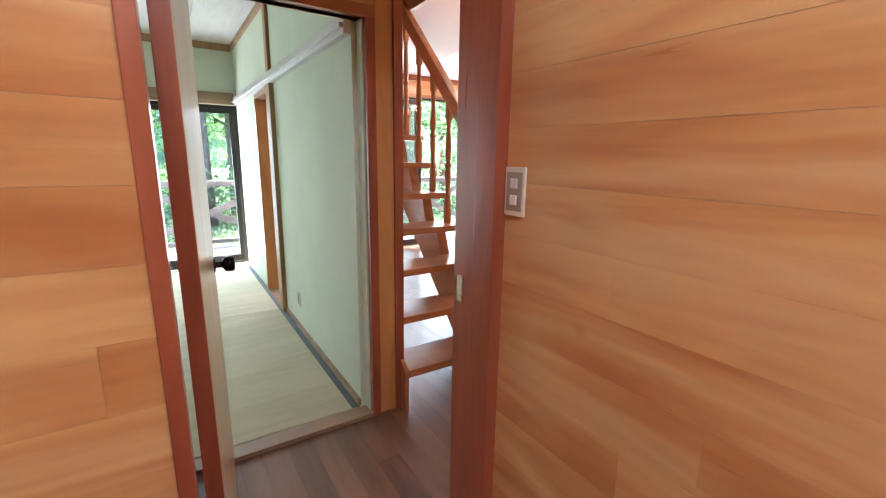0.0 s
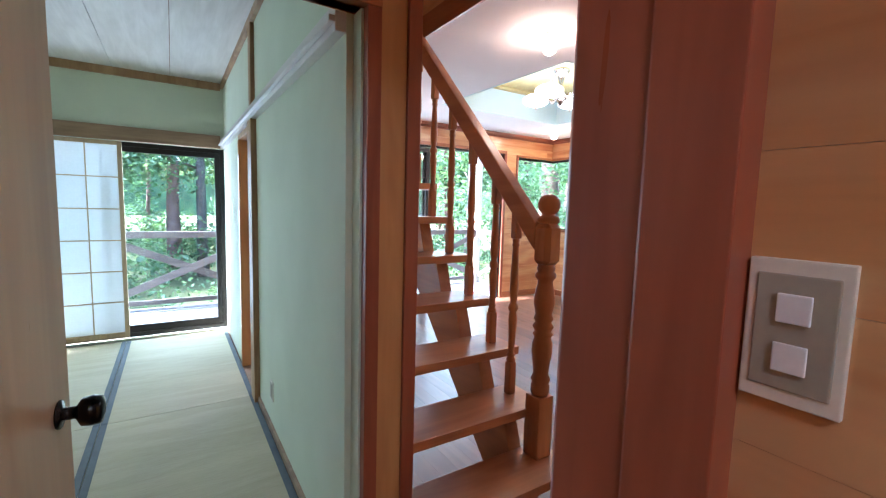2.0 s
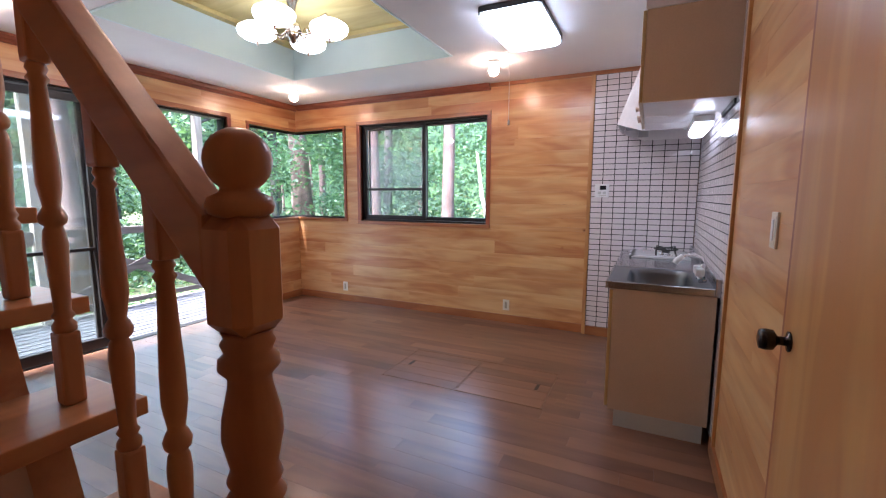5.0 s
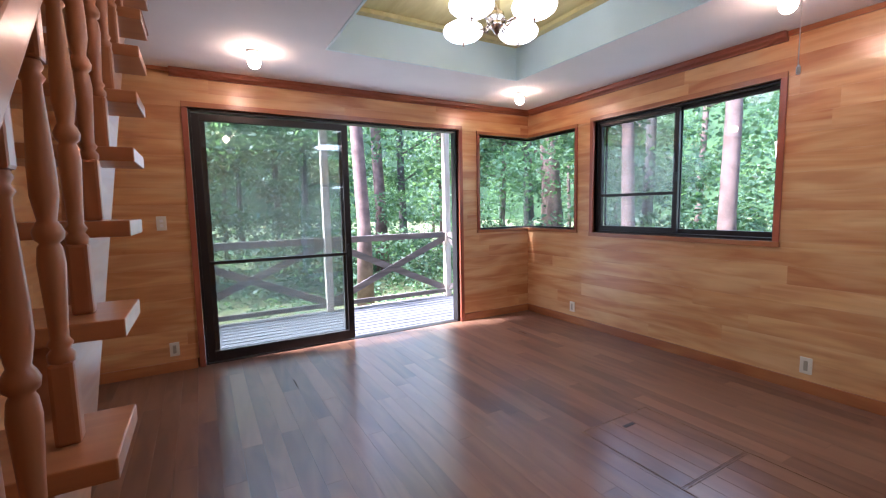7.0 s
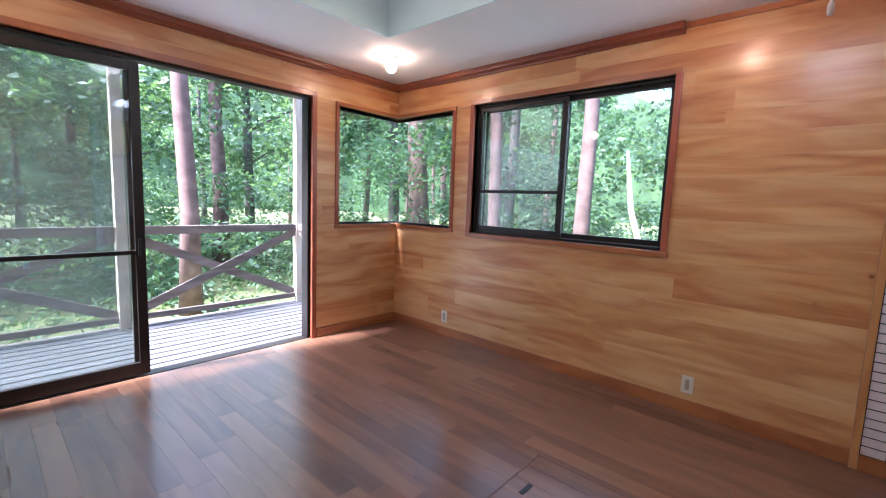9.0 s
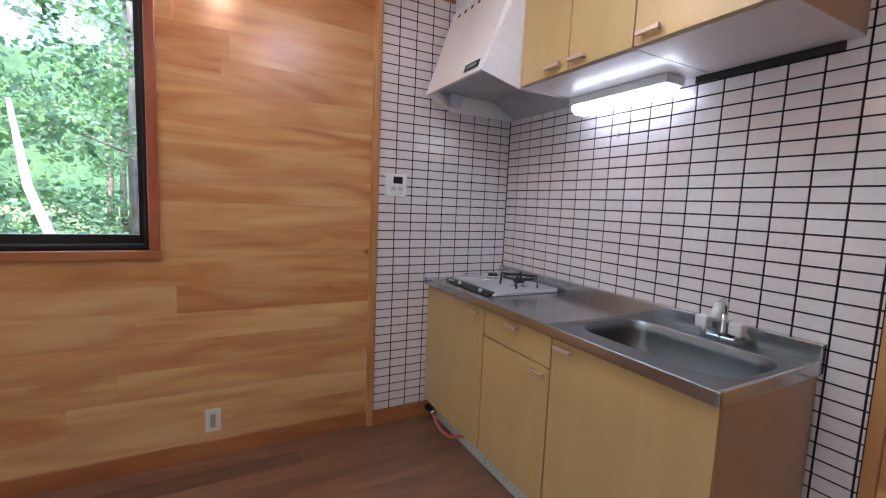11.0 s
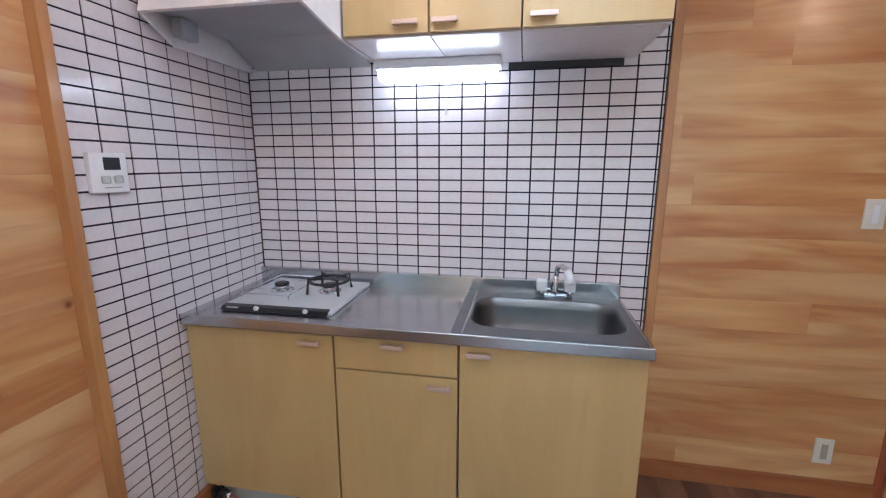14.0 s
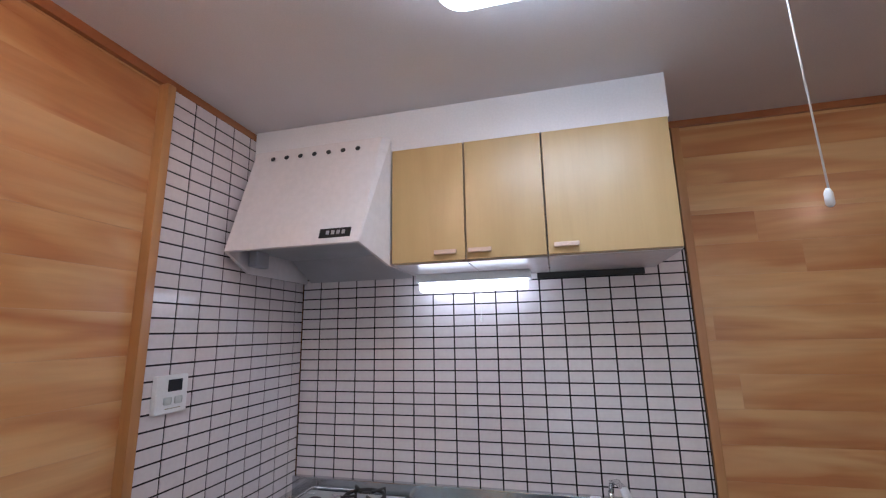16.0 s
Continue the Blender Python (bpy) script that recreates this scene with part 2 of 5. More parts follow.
panel_m = glow("lit_cool_diffuser", (0.86, 0.95, 1.0), 1.1)
tube_m = glow("lit_tube_cover", (0.93, 0.97, 1.0), 0.62)
room_m = glow("lit_round_diffuser", (0.90, 0.96, 1.0), 1.4)
bulb_m = glow("lit_warm_bulb", (1.0, 0.64, 0.40), 9.0)
ground_m = mottled("forest_floor", (0.06, 0.07, 0.025), (0.12, 0.13, 0.045), 0.95, 0.9, 0, 14, 0.6)
bark_r = mottled("red_pine_bark", (0.12, 0.07, 0.06), (0.26, 0.16, 0.14), 0.9, 5, 0, 30, 0.8)
bark_g = mottled("grey_bark", (0.06, 0.05, 0.045), (0.15, 0.125, 0.115), 0.9, 5, 0, 30, 0.8)
dead_m = mottled("pale_dead_wood", (0.45, 0.36, 0.3), (0.6, 0.5, 0.42), 0.8, 5)


def glass_mat(name):
    m = bpy.data.materials.new(name)
    m.use_nodes = True
    n, l = m.node_tree.nodes, m.node_tree.links
    n.remove(n["Principled BSDF"])
    t = n.new("ShaderNodeBsdfTransparent")
    t.inputs[0].default_value = (0.93, 0.96, 0.95, 1)
    g = n.new("ShaderNodeBsdfGlossy")
    g.inputs["Roughness"].default_value = 0.01
    w = n.new("ShaderNodeLayerWeight")
    w.inputs[0].default_value = 0.5
    p5 = n.new("ShaderNodeMath")
    p5.operation = "POWER"
    p5.inputs[1].default_value = 4.0
    l.new(w.outputs["Facing"], p5.inputs[0])
    f = n.new("ShaderNodeMapRange")
    f.inputs[3].default_value, f.inputs[4].default_value = 0.045, 0.9
    l.new(p5.outputs[0], f.inputs[0])
    x = n.new("ShaderNodeMixShader")
    l.new(f.outputs[0], x.inputs[0])
    l.new(t.outputs[0], x.inputs[1])
    l.new(g.outputs[0], x.inputs[2])
    l.new(x.outputs[0], n["Material Output"].inputs[0])
    return m


glass_m = glass_mat("window_glass")


def net_mat(name):
    """Fine net: threads too thin to be told apart cover a share of the surface."""
    m = mat(name, 0.7, 0, (0.42, 0.44, 0.44))
    n, l, b = nodes(m)
    t = n.new("ShaderNodeBsdfTransparent")
    x = n.new("ShaderNodeMixShader")
    x.inputs[0].default_value = 0.24
    l.new(t.outputs[0], x.inputs[1])
    l.new(b.outputs[0], x.inputs[2])
    l.new(x.outputs[0], n["Material Output"].inputs[0])
    return m


screen_m = net_mat("insect_net")


def leaf_mat(name, c1, c2, c3):
    m = mat(name, 0.5)
    n, l, b = nodes(m)
    g = n.new("ShaderNodeNewGeometry")
    col = ramp(m, g.outputs["Random Per Island"], [(0.0, c1), (0.55, c2), (1.0, c3)])
    l.new(col, b.inputs["Base Color"])
    t = n.new("ShaderNodeBsdfTranslucent")
    l.new(mixed(m, 1.0, col, (1.5, 1.6, 0.8), "MULTIPLY"), t.inputs[0])
    x = n.new("ShaderNodeMixShader")
    x.inputs[0].default_value = 0.45
    l.new(b.outputs[0], x.inputs[1])
    l.new(t.outputs[0], x.inputs[2])
    l.new(x.outputs[0], n["Material Output"].inputs[0])
    return m


leaf_a = leaf_mat("broad_green_leaves", (0.07, 0.125, 0.07), (0.12, 0.195, 0.115), (0.22, 0.31, 0.20))
leaf_b = leaf_mat("dark_green_leaves", (0.04, 0.075, 0.045), (0.075, 0.13, 0.075), (0.15, 0.225, 0.135))

# ---------------------------------------------------------------- building helpers
ORIGIN = {}


def box(bm, x0, x1, y0, y1, z0, z1, bev=0.0):
    vs = [bm.verts.new((x, y, z)) for x in (x0, x1) for y in (y0, y1) for z in (z0, z1)]
    fs = [bm.faces.new([vs[i] for i in q]) for q in ((0, 1, 3, 2), (4, 6, 7, 5), (0, 4, 5, 1), (2, 3, 7, 6), (0, 2, 6, 4), (1, 5, 7, 3))]
    if bev:
        es = list({e for f in fs for e in f.edges})
        bmesh.ops.bevel(bm, geom=es, offset=bev, segments=2, affect="EDGES", profile=0.6)
    return bm


def block(x0, x1, y0, y1, z0, z1, bev=0.003):
    return box(bmesh.new(), x0, x1, y0, y1, z0, z1, bev)


def lathe(cx, cy, prof, seg=20, z0=0.0):
    """Turned body about an upright axis; prof: (radius, z)."""
    bm = bmesh.new()
    rings = []
    for r, z in prof:
        rings.append([bm.verts.new((cx + max(r, 1e-4) * math.cos(2 * math.pi * i / seg), cy + max(r, 1e-4) * math.sin(2 * math.pi * i / seg), z0 + z)) for i in range(seg)])
    for a, c in zip(rings, rings[1:]):
        for i in range(seg):
            j = (i + 1) % seg
            bm.faces.new((a[i], a[j], c[j], c[i]))
    bm.faces.new(rings[0][::-1])
    bm.faces.new(rings[-1])
    for f in bm.faces:
        f.smooth = len(f.verts) == 4
    return bm


def tube(pts, r, seg=8, taper=None):
    bm = bmesh.new()
    rings = []
    for i, p in enumerate(pts):
        p = Vector(p)
        d = (Vector(pts[min(i + 1, len(pts) - 1)]) - Vector(pts[max(i - 1, 0)])).normalized()
        u = d.cross(Vector((0.13, 0.2, 1)) if abs(d.z) < 0.9 else Vector((1, 0, 0))).normalized()
        w = d.cross(u)
        rr = taper[i] if taper else r
        rings.append([bm.verts.new(p + rr * (math.cos(2 * math.pi * k / seg) * u + math.sin(2 * math.pi * k / seg) * w)) for k in range(seg)])
    for a, c in zip(rings, rings[1:]):
        for k in range(seg):
            j = (k + 1) % seg
            bm.faces.new((a[k], a[j], c[j], c[k]))
    bm.faces.new(rings[0][::-1])
    bm.faces.new(rings[-1])
    for f in bm.faces:
        f.smooth = len(f.verts) == 4
    return bm


def prism(pts, axis, a, c):
    """A polygon pushed along an axis; pts are the two other coordinates in order."""
    bm = bmesh.new()

    def at(p, v):
        q = list(p)
        q.insert(axis, v)
        return bm.verts.new(q)
    r0, r1 = [at(p, a) for p in pts], [at(p, c) for p in pts]
    bm.faces.new(r0)
    bm.faces.new(r1[::-1])
    for i in range(len(pts)):
        j = (i + 1) % len(pts)
        bm.faces.new((r0[j], r0[i], r1[i], r1[j]))
    bmesh.ops.recalc_face_normals(bm, faces=bm.faces)
    return bm


def soften(bm, off):
    bmesh.ops.bevel(bm, geom=list(bm.edges), offset=off, segments=2, affect="EDGES", profile=0.6)
    return bm


def joined(*bms):
    out = bmesh.new()
    for b in bms:
        me = bpy.data.meshes.new("t")
        b.to_mesh(me)
        b.free()
        out.from_mesh(me)
        bpy.data.meshes.remove(me)
    return out


def part(name, bm, material, parent=None, label=""):
    """Links a bmesh in world coordinates as one mesh object under a thing or a part."""
    o = ORIGIN.get(parent, Vector((0, 0, 0)))
    if parent is not None and o.length:
        bmesh.ops.translate(bm, verts=bm.verts, vec=-o)
    bmesh.ops.recalc_face_normals(bm, faces=bm.faces)
    me = bpy.data.meshes.new(name)
    bm.to_mesh(me)
    bm.free()
    me.materials.append(material)
    ob = new(name, me)
    if parent is not None:
        ob.parent = parent
    ORIGIN[ob] = o
    if label:
        ob["label"] = label
    return ob


def thing(name, at, label, category, group=""):
    ob = new(name)
    ob.location = at
    ob.empty_display_size = 0.1
    ORIGIN[ob] = Vector(at)
    return tagged(ob, label, category, group)


def structure(name, bm, material, label, category):
    return tagged(part(name, bm, material), label, category, kind="structure")


def holes(rect, openings):
    """A rectangle (u0, u1, v0, v1) cut round openings into smaller ones."""
    out = [rect]
    for a0, a1, b0, b1 in openings:
        nxt = []
        for u0, u1, v0, v1 in out:
            if a1 <= u0 or a0 >= u1 or b1 <= v0 or b0 >= v1:
                nxt.append((u0, u1, v0, v1))
                continue
            if v0 < b0:
                nxt.append((u0, u1, v0, b0))
            if b1 < v1:
                nxt.append((u0, u1, b1, v1))
            lo, hi = max(v0, b0), min(v1, b1)
            if u0 < a0:
                nxt.append((u0, a0, lo, hi))
            if a1 < u1:
                nxt.append((a1, u1, lo, hi))
        out = nxt
    return out


UNIT = {}


def unit_piece(material):
    """One unit block for all alike pieces of a material."""
    if material.name not in UNIT:
        bm = bmesh.new()
        box(bm, -0.5, 0.5, -0.5, 0.5, -0.5, 0.5)
        bmesh.ops.recalc_face_normals(bm, faces=bm.faces)
        me = bpy.data.meshes.new("piece_" + material.name)
        bm.to_mesh(me)
        bm.free()
        me.materials.append(material)
        UNIT[material.name] = me
    return UNIT[material.name]


def piece(name, x0, x1, y0, y1, z0, z1, material, parent):
    ob = new(name, unit_piece(material))
    ob.parent = parent
    ob.location = Vector(((x0 + x1) / 2, (y0 + y1) / 2, (z0 + z1) / 2)) - ORIGIN.get(parent, Vector((0, 0, 0)))
    ob.scale = (x1 - x0, y1 - y0, z1 - z0)
    return ob


def wall(name, axis, inner, outer, u0, u1, z0, z1, openings, label, skin=0.01, material=None):
    """A wall across an axis (0: x, 1: y) from its inner to its outer face, with openings; the boards lie on the inner face."""
    bm = bmesh.new()
    back = inner + (skin if outer > inner else -skin)
    for a, c, v0, v1 in holes((u0, u1, z0, z1), openings):
        lo, hi = min(back, outer), max(back, outer)
        if axis == 0:
            box(bm, lo, hi, a, c, v0, v1)
        else:
            box(bm, a, c, lo, hi, v0, v1)
    return structure(name, bm, material or gap_m, label, "wall")


def boards(parent, axis, inner, back, u0, u1, z0, z1, openings, material, pitch=0.131, seed=1, length=(1.1, 2.2)):
    rng = random.Random(seed)
    z, gap = z0, 0.0005
    lo, hi = min(inner, back), max(inner, back)
    while z < z1 - 0.01:
        top = min(z + pitch, z1)
        u = u0 - rng.uniform(0, 1.2)
        while u < u1:
            v = u + rng.uniform(*length)
            a, c = max(u, u0), min(v, u1)
            if c - a > 0.02:
                for p0, p1, q0, q1 in holes((a, c, z, top), openings):
                    if p1 - p0 < 0.01 or q1 - q0 < 0.008:
                        continue
                    w = rng.uniform(0, 0.0008)
                    e = (p0 + gap * 0.3, p1 - gap * 0.3)
                    d = (lo + (w if inner == lo else 0), hi - (w if inner == hi else 0))
                    if axis == 0:
                        piece("wall_board", *d, *e, q0 + gap * 0.5, q1 - gap * 0.5, material, parent)
                    else:
                        piece("wall_board", *e, *d, q0 + gap * 0.5, q1 - gap * 0.5, material, parent)
            u = v
        z = top

# ---------------------------------------------------------------- plan
EAST, NORTH, SOUTH, CEIL = 6.775, 6.995, 2.41, 2.485
STAIR_W, TAT_E, TAT_S = 2.19, 2.01, 3.24
HALL_W, BATH_E, BATH_N = 0.5, 1.965, 2.17
DOOR_O = (3.15, 5.76, -0.02, 2.19)
WIN_N = (6.04, 7.0, 1.06, 2.16)
WIN_E2 = (6.22, 7.0, 1.06, 2.16)
WIN_E = (4.34, 5.97, 1.04, 2.18)

# floors
base = structure("floor", block(HALL_W - 0.2, EAST + 0.14, 0.2, NORTH + 0.14, -0.25, -0.016, 0), gap_m, "dark timber subfloor under the walnut boards", "floor")

# ceilings
bm = bmesh.new()
for a, c, v0, v1 in holes((HALL_W - 0.1, EAST + 0.14, 0.2, NORTH + 0.14), [(STAIR_W, 2.97, 3.3, 6.3), (4.05, 5.82, 4.30, 6.05), (HALL_W - 0.2, TAT_E + 0.1, TAT_S + 0.06, 7.2)]):
    box(bm, a, c, v0, v1, CEIL, CEIL + 0.2)
structure("ceiling", bm, paper_w, "white papered ceiling with a recessed tray and a stairwell", "ceiling")
bm = bmesh.new()
for x0, x1, y0, y1 in ((4.053, 4.068, 4.303, 6.047), (5.802, 5.817, 4.303, 6.047), (4.068, 5.802, 4.303, 4.318), (4.068, 5.802, 6.032, 6.047)):
    box(bm, x0, x1, y0, y1, CEIL - 0.003, 2.80)
structure("ceiling_tray_side", bm, tray_side, "pale blue-white sides of the recessed ceiling tray", "ceiling")
bm = block(4.03, 5.84, 4.28, 6.07, 2.80, 2.84, 0)
structure("ceiling_tray_panel", bm, tray_top, "yellow patterned panel in the recessed ceiling tray", "ceiling")
bm = bmesh.new()
for x0, x1, y0, y1 in ((4.07, 4.14, 4.32, 6.03), (5.73, 5.80, 4.32, 6.03), (4.14, 5.73, 4.32, 4.39), (4.14, 5.73, 5.96, 6.03)):
    box(bm, x0, x1, y0, y1, 2.765, 2.80, 0.006)
structure("tray_trim", bm, tray_top, "gilt yellow moulding round the ceiling tray", "trim")

# living room walls
east = wall("wall_east", 0, EAST, EAST + 0.14, SOUTH - 0.1, NORTH + 0.14, -0.2, CEIL + 0.2, [WIN_E, (*WIN_E2[:1], 7.2, *WIN_E2[2:])], "wall of horizontal honey-coloured cedar boards with windows")
north = wall("wall_north", 1, NORTH, NORTH + 0.14, STAIR_W - 0.18, EAST, -0.2, CEIL + 0.2, [DOOR_O, (WIN_N[0], 7.2, *WIN_N[2:])], "cedar board wall with a sliding garden door")
south = wall("wall_south", 1, SOUTH, BATH_N, 2.052, EAST, -0.2, CEIL + 0.2, [(3.06, 3.94, 0, 2.07)], "cedar board wall beside the kitchenette", material=gap_m)
PASS = (5.13, 5.80, -0.3, 1.90)
tat_wall = structure("wall_stair", joined(*[block(TAT_E + 0.012, STAIR_W - 0.01, a, c, v0, v1, 0) for a, c, v0, v1 in holes((TAT_S + 0.012, NORTH, -0.2, 4.6), [PASS])]), plaster, "partition between the tatami room and the stairs", "wall")
structure("wall_back", block(2.08, 3.06, BATH_N - 0.1, BATH_N + 0.002, -0.2, CEIL, 0), bulk_w, "plain wall behind the closed door", "wall")
structure("closet_back", block(3.0, 4.0, 1.9, 1.95, -0.2, CEIL, 0), bulk_w, "plain wall behind the closed door", "wall")
boards(east, 0, EAST, EAST + 0.012, 3.315, NORTH, 0.085, CEIL - 0.02, [WIN_E, WIN_E2], board_y, seed=3, length=(1.4, 3.0))
boards(north, 1, NORTH, NORTH + 0.012, STAIR_W, EAST, 0.085, CEIL - 0.02, [DOOR_O, WIN_N], board_x, seed=4, length=(1.4, 3.0))
boards(south, 1, SOUTH, SOUTH - 0.012, 2.052, 4.895, 0.085, CEIL - 0.02, [(3.06, 3.94, 0, 2.07)], board_x, seed=5, length=(2.4, 3.8))
boards(tat_wall, 0, STAIR_W, STAIR_W - 0.012, TAT_S + 0.03, NORTH, 0.085, 4.6, [PASS], board_y, seed=6)

# hall and first room
w1 = wall("wall_hall_north", 1, TAT_S, TAT_S + 0.06, HALL_W, STAIR_W, -0.2, CEIL + 0.2, [(1.18, 2.03, -0.1, 1.955)], "cedar board wall with an opening to the tatami room")
boards(w1, 1, TAT_S, TAT_S + 0.012, HALL_W, STAIR_W, 0.085, 2.53, [(1.12, 2.10, -0.1, 2.0)], board_x, seed=7)
w2 = wall("wall_first_room_north", 1, BATH_N, SOUTH, 0.1, 1.955, -0.2, CEIL + 0.2, [(1.20, 1.955, -0.1, 2.05)], "cedar board wall with the opened door")
boards(w2, 1, BATH_N, BATH_N + 0.012, 0.1, BATH_E, 0.0, 2.53, [(1.188, 1.97, -0.1, 2.1)], board_x, seed=8)
w3 = wall("wall_first_room_east", 0, BATH_E, BATH_E + 0.1, 0.2, BATH_N, -0.2, CEIL + 0.2, [], "cedar board wall with a light switch")
boards(w3, 0, BATH_E, BATH_E + 0.012, 0.3, BATH_N, -0.01, 2.53, [], board_y, seed=19, length=(1.9, 2.6))
structure("wall_first_room_west", block(0.0, 0.1, 0.2, SOUTH, -0.2, CEIL, 0), board_y, "plain cedar wall", "wall")
structure("wall_first_room_south", block(0.0, BATH_E, 0.2, 0.3, -0.2, CEIL, 0), board_x, "plain cedar wall", "wall")
structure("wall_hall_west", block(HALL_W - 0.1, HALL_W, SOUTH, TAT_S + 0.06, -0.2, CEIL, 0), board_y, "plain cedar wall closing the hall", "wall")

# stairwell above the ceiling
well = structure("wall_stairwell", joined(block(2.98, 3.06, 3.2, 6.4, CEIL + 0.2, 4.6, 0), block(STAIR_W, 2.98, 6.3, 6.4, CEIL + 0.2, 4.6, 0), block(STAIR_W, 2.98, 3.2, 3.3, CEIL + 0.2, 4.6, 0)), gap_m, "upper walls of the stairwell", "wall")
boards(well, 0, 2.968, 2.98, 3.3, 6.3, CEIL + 0.13, 4.6, [], board_y, seed=9)
boards(well, 1, 6.288, 6.3, STAIR_W, 2.968, CEIL, 4.6, [], board_x, seed=10)
structure("stairwell_trim", joined(block(2.955, 2.972, 3.3, 6.288, CEIL - 0.012, CEIL + 0.13, 0.003)), trim_y, "timber edge beam of the stairwell", "trim")
structure("ceiling_stairwell", block(STAIR_W - 0.18, 3.06, 3.2, 7.1, 4.6, 4.7, 0), paper_w, "white ceiling over the stairwell", "ceiling")

# baseboards, crown mouldings and thin ceiling beads
bm = bmesh.new()
box(bm, EAST - 0.014, EAST + 0.002, 2.97, NORTH, 0, 0.085, 0.003)
structure("baseboard", bm, trim_y, "orange-brown wooden baseboard", "trim")
bm = bmesh.new()
box(bm, STAIR_W, 3.09, NORTH - 0.014, NORTH + 0.002, 0, 0.085, 0.003)
box(bm, 5.81, EAST - 0.014, NORTH - 0.014, NORTH + 0.002, 0, 0.085, 0.003)
box(bm, 3.955, 5.0, SOUTH - 0.002, SOUTH + 0.014, 0, 0.085, 0.003)
box(bm, 2.055, 3.03, SOUTH - 0.002, SOUTH + 0.014, 0, 0.085, 0.003)
box(bm, HALL_W, 1.12, TAT_S - 0.014, TAT_S + 0.002, 0, 0.085, 0.003)
structure("baseboard", bm, trim_x, "orange-brown wooden baseboard", "trim")
crown = [(0, 0), (0, -0.062), (-0.02, -0.062), (-0.026, -0.05), (-0.05, -0.036), (-0.055, -0.02), (-0.062, -0.016), (-0.062, 0)]
structure("crown_moulding", prism([(NORTH + a + 0.002, CEIL + b - 0.001) for a, b in crown], 0, 3.04, EAST), crown_x, "dark red-brown stepped crown moulding", "trim")
structure("crown_moulding", prism([(EAST + a + 0.002, CEIL + b - 0.001) for a, b in crown], 1, 4.31, NORTH - 0.064), crown_y, "dark red-brown stepped crown moulding", "trim")
bm = bmesh.new()
box(bm, STAIR_W, 3.04, NORTH - 0.018, NORTH + 0.002, CEIL - 0.03, CEIL, 0.003)
box(bm, 2.055, 5.02, SOUTH - 0.002, SOUTH + 0.018, CEIL - 0.03, CEIL, 0.003)
box(bm, HALL_W, STAIR_W, TAT_S - 0.018, TAT_S + 0.002, CEIL - 0.03, CEIL, 0.003)
structure("ceiling_bead", bm, trim_x, "narrow wooden bead under the ceiling", "trim")
bm = bmesh.new()
box(bm, EAST - 0.018, EAST + 0.002, SOUTH + 0.02, 4.31, CEIL - 0.035, CEIL, 0.003)
structure("ceiling_bead", bm, trim_y, "narrow wooden bead under the ceiling", "trim")


def casing(name, axis, face, inward, u0, u1, z0, z1, w, label, depth=0.14, sill=True, sides="LR", proud=0.016):
    """A timber casing with its reveal round an opening whose clear size is u0..u1, z0..z1."""
    root = thing(name, (u0, face, z0) if axis == 1 else (face, u0, z0), label, "window casing")
    root["kind"] = "structure"
    f0, f1 = sorted((face + inward * proud, face - inward * depth))

    def put(nm, a, c, v0, v1, m):
        part(nm, block(a, c, f0, f1, v0, v1, 0.003) if axis == 1 else block(f0, f1, a, c, v0, v1, 0.003), m, root)
    if "L" in sides:
        put("casing_jamb", u0 - w, u0, z0, z1, trim_z)
    if "R" in sides:
        put("casing_jamb", u1, u1 + w, z0, z1, trim_z)
    put("casing_head", u0 - w * ("L" in sides), u1 + w * ("R" in sides), z1, z1 + w, trim_x if axis == 1 else trim_y)
    if sill:
        put("casing_sill", u0 - w * ("L" in sides) - 0.006, u1 + w * ("R" in sides) + 0.006, z0 - w, z0, trim_x if axis == 1 else trim_y)
    return root


casing("door_casing", 1, NORTH, -1, 3.15, 5.76, 0.0, 2.19, 0.045, "red-brown timber casing round the sliding garden door", sill=False)
casing("window_casing", 0, EAST, -1, 4.34, 5.97, 1.04, 2.18, 0.04, "red-brown timber casing round the east window")
casing("window_casing", 1, NORTH, -1, 6.04, EAST - 0.016, 1.06, 2.16, 0.035, "red-brown timber casing of the corner window", sides="L")
casing("window_casing", 0, EAST, -1, 6.22, NORTH - 0.016, 1.06, 2.16, 0.035, "red-brown timber casing of the corner window", sides="L")


def sash(root, axis, pos, u0, u1, z0, z1, fw, bar=None, deep=0.03, sub="sash"):
    """One glazed leaf in dark bronze aluminium: stiles, rails, an optional bar and its pane."""
    f0, f1 = pos - deep / 2, pos + deep / 2
    bm = bmesh.new()

    def put(a, c, v0, v1, g0=f0, g1=f1):
        if axis == 1:
            box(bm, a, c, g0, g1, v0, v1, 0.002)
        else:
            box(bm, g0, g1, a, c, v0, v1, 0.002)
    put(u0, u0 + fw, z0, z1)
    put(u1 - fw, u1, z0, z1)
    put(u0 + fw, u1 - fw, z1 - fw, z1)
    put(u0 + fw, u1 - fw, z0, z0 + fw * 1.5)
    if bar:
        put(u0 + fw, u1 - fw, bar - 0.014, bar + 0.014)
    fr = part(sub, bm, bronze, root, "dark bronze aluminium frame")
    b2 = bmesh.new()
    if axis == 1:
        box(b2, u0 + fw * 0.8, u1 - fw * 0.8, pos - 0.002, pos + 0.002, z0 + fw, z1 - fw * 0.8)
    else:
        box(b2, pos - 0.002, pos + 0.002, u0 + fw * 0.8, u1 - fw * 0.8, z0 + fw, z1 - fw * 0.8)
    pane = part("pane", b2, glass_m, fr, "clear glass pane")
    pane.visible_shadow = False
    return fr


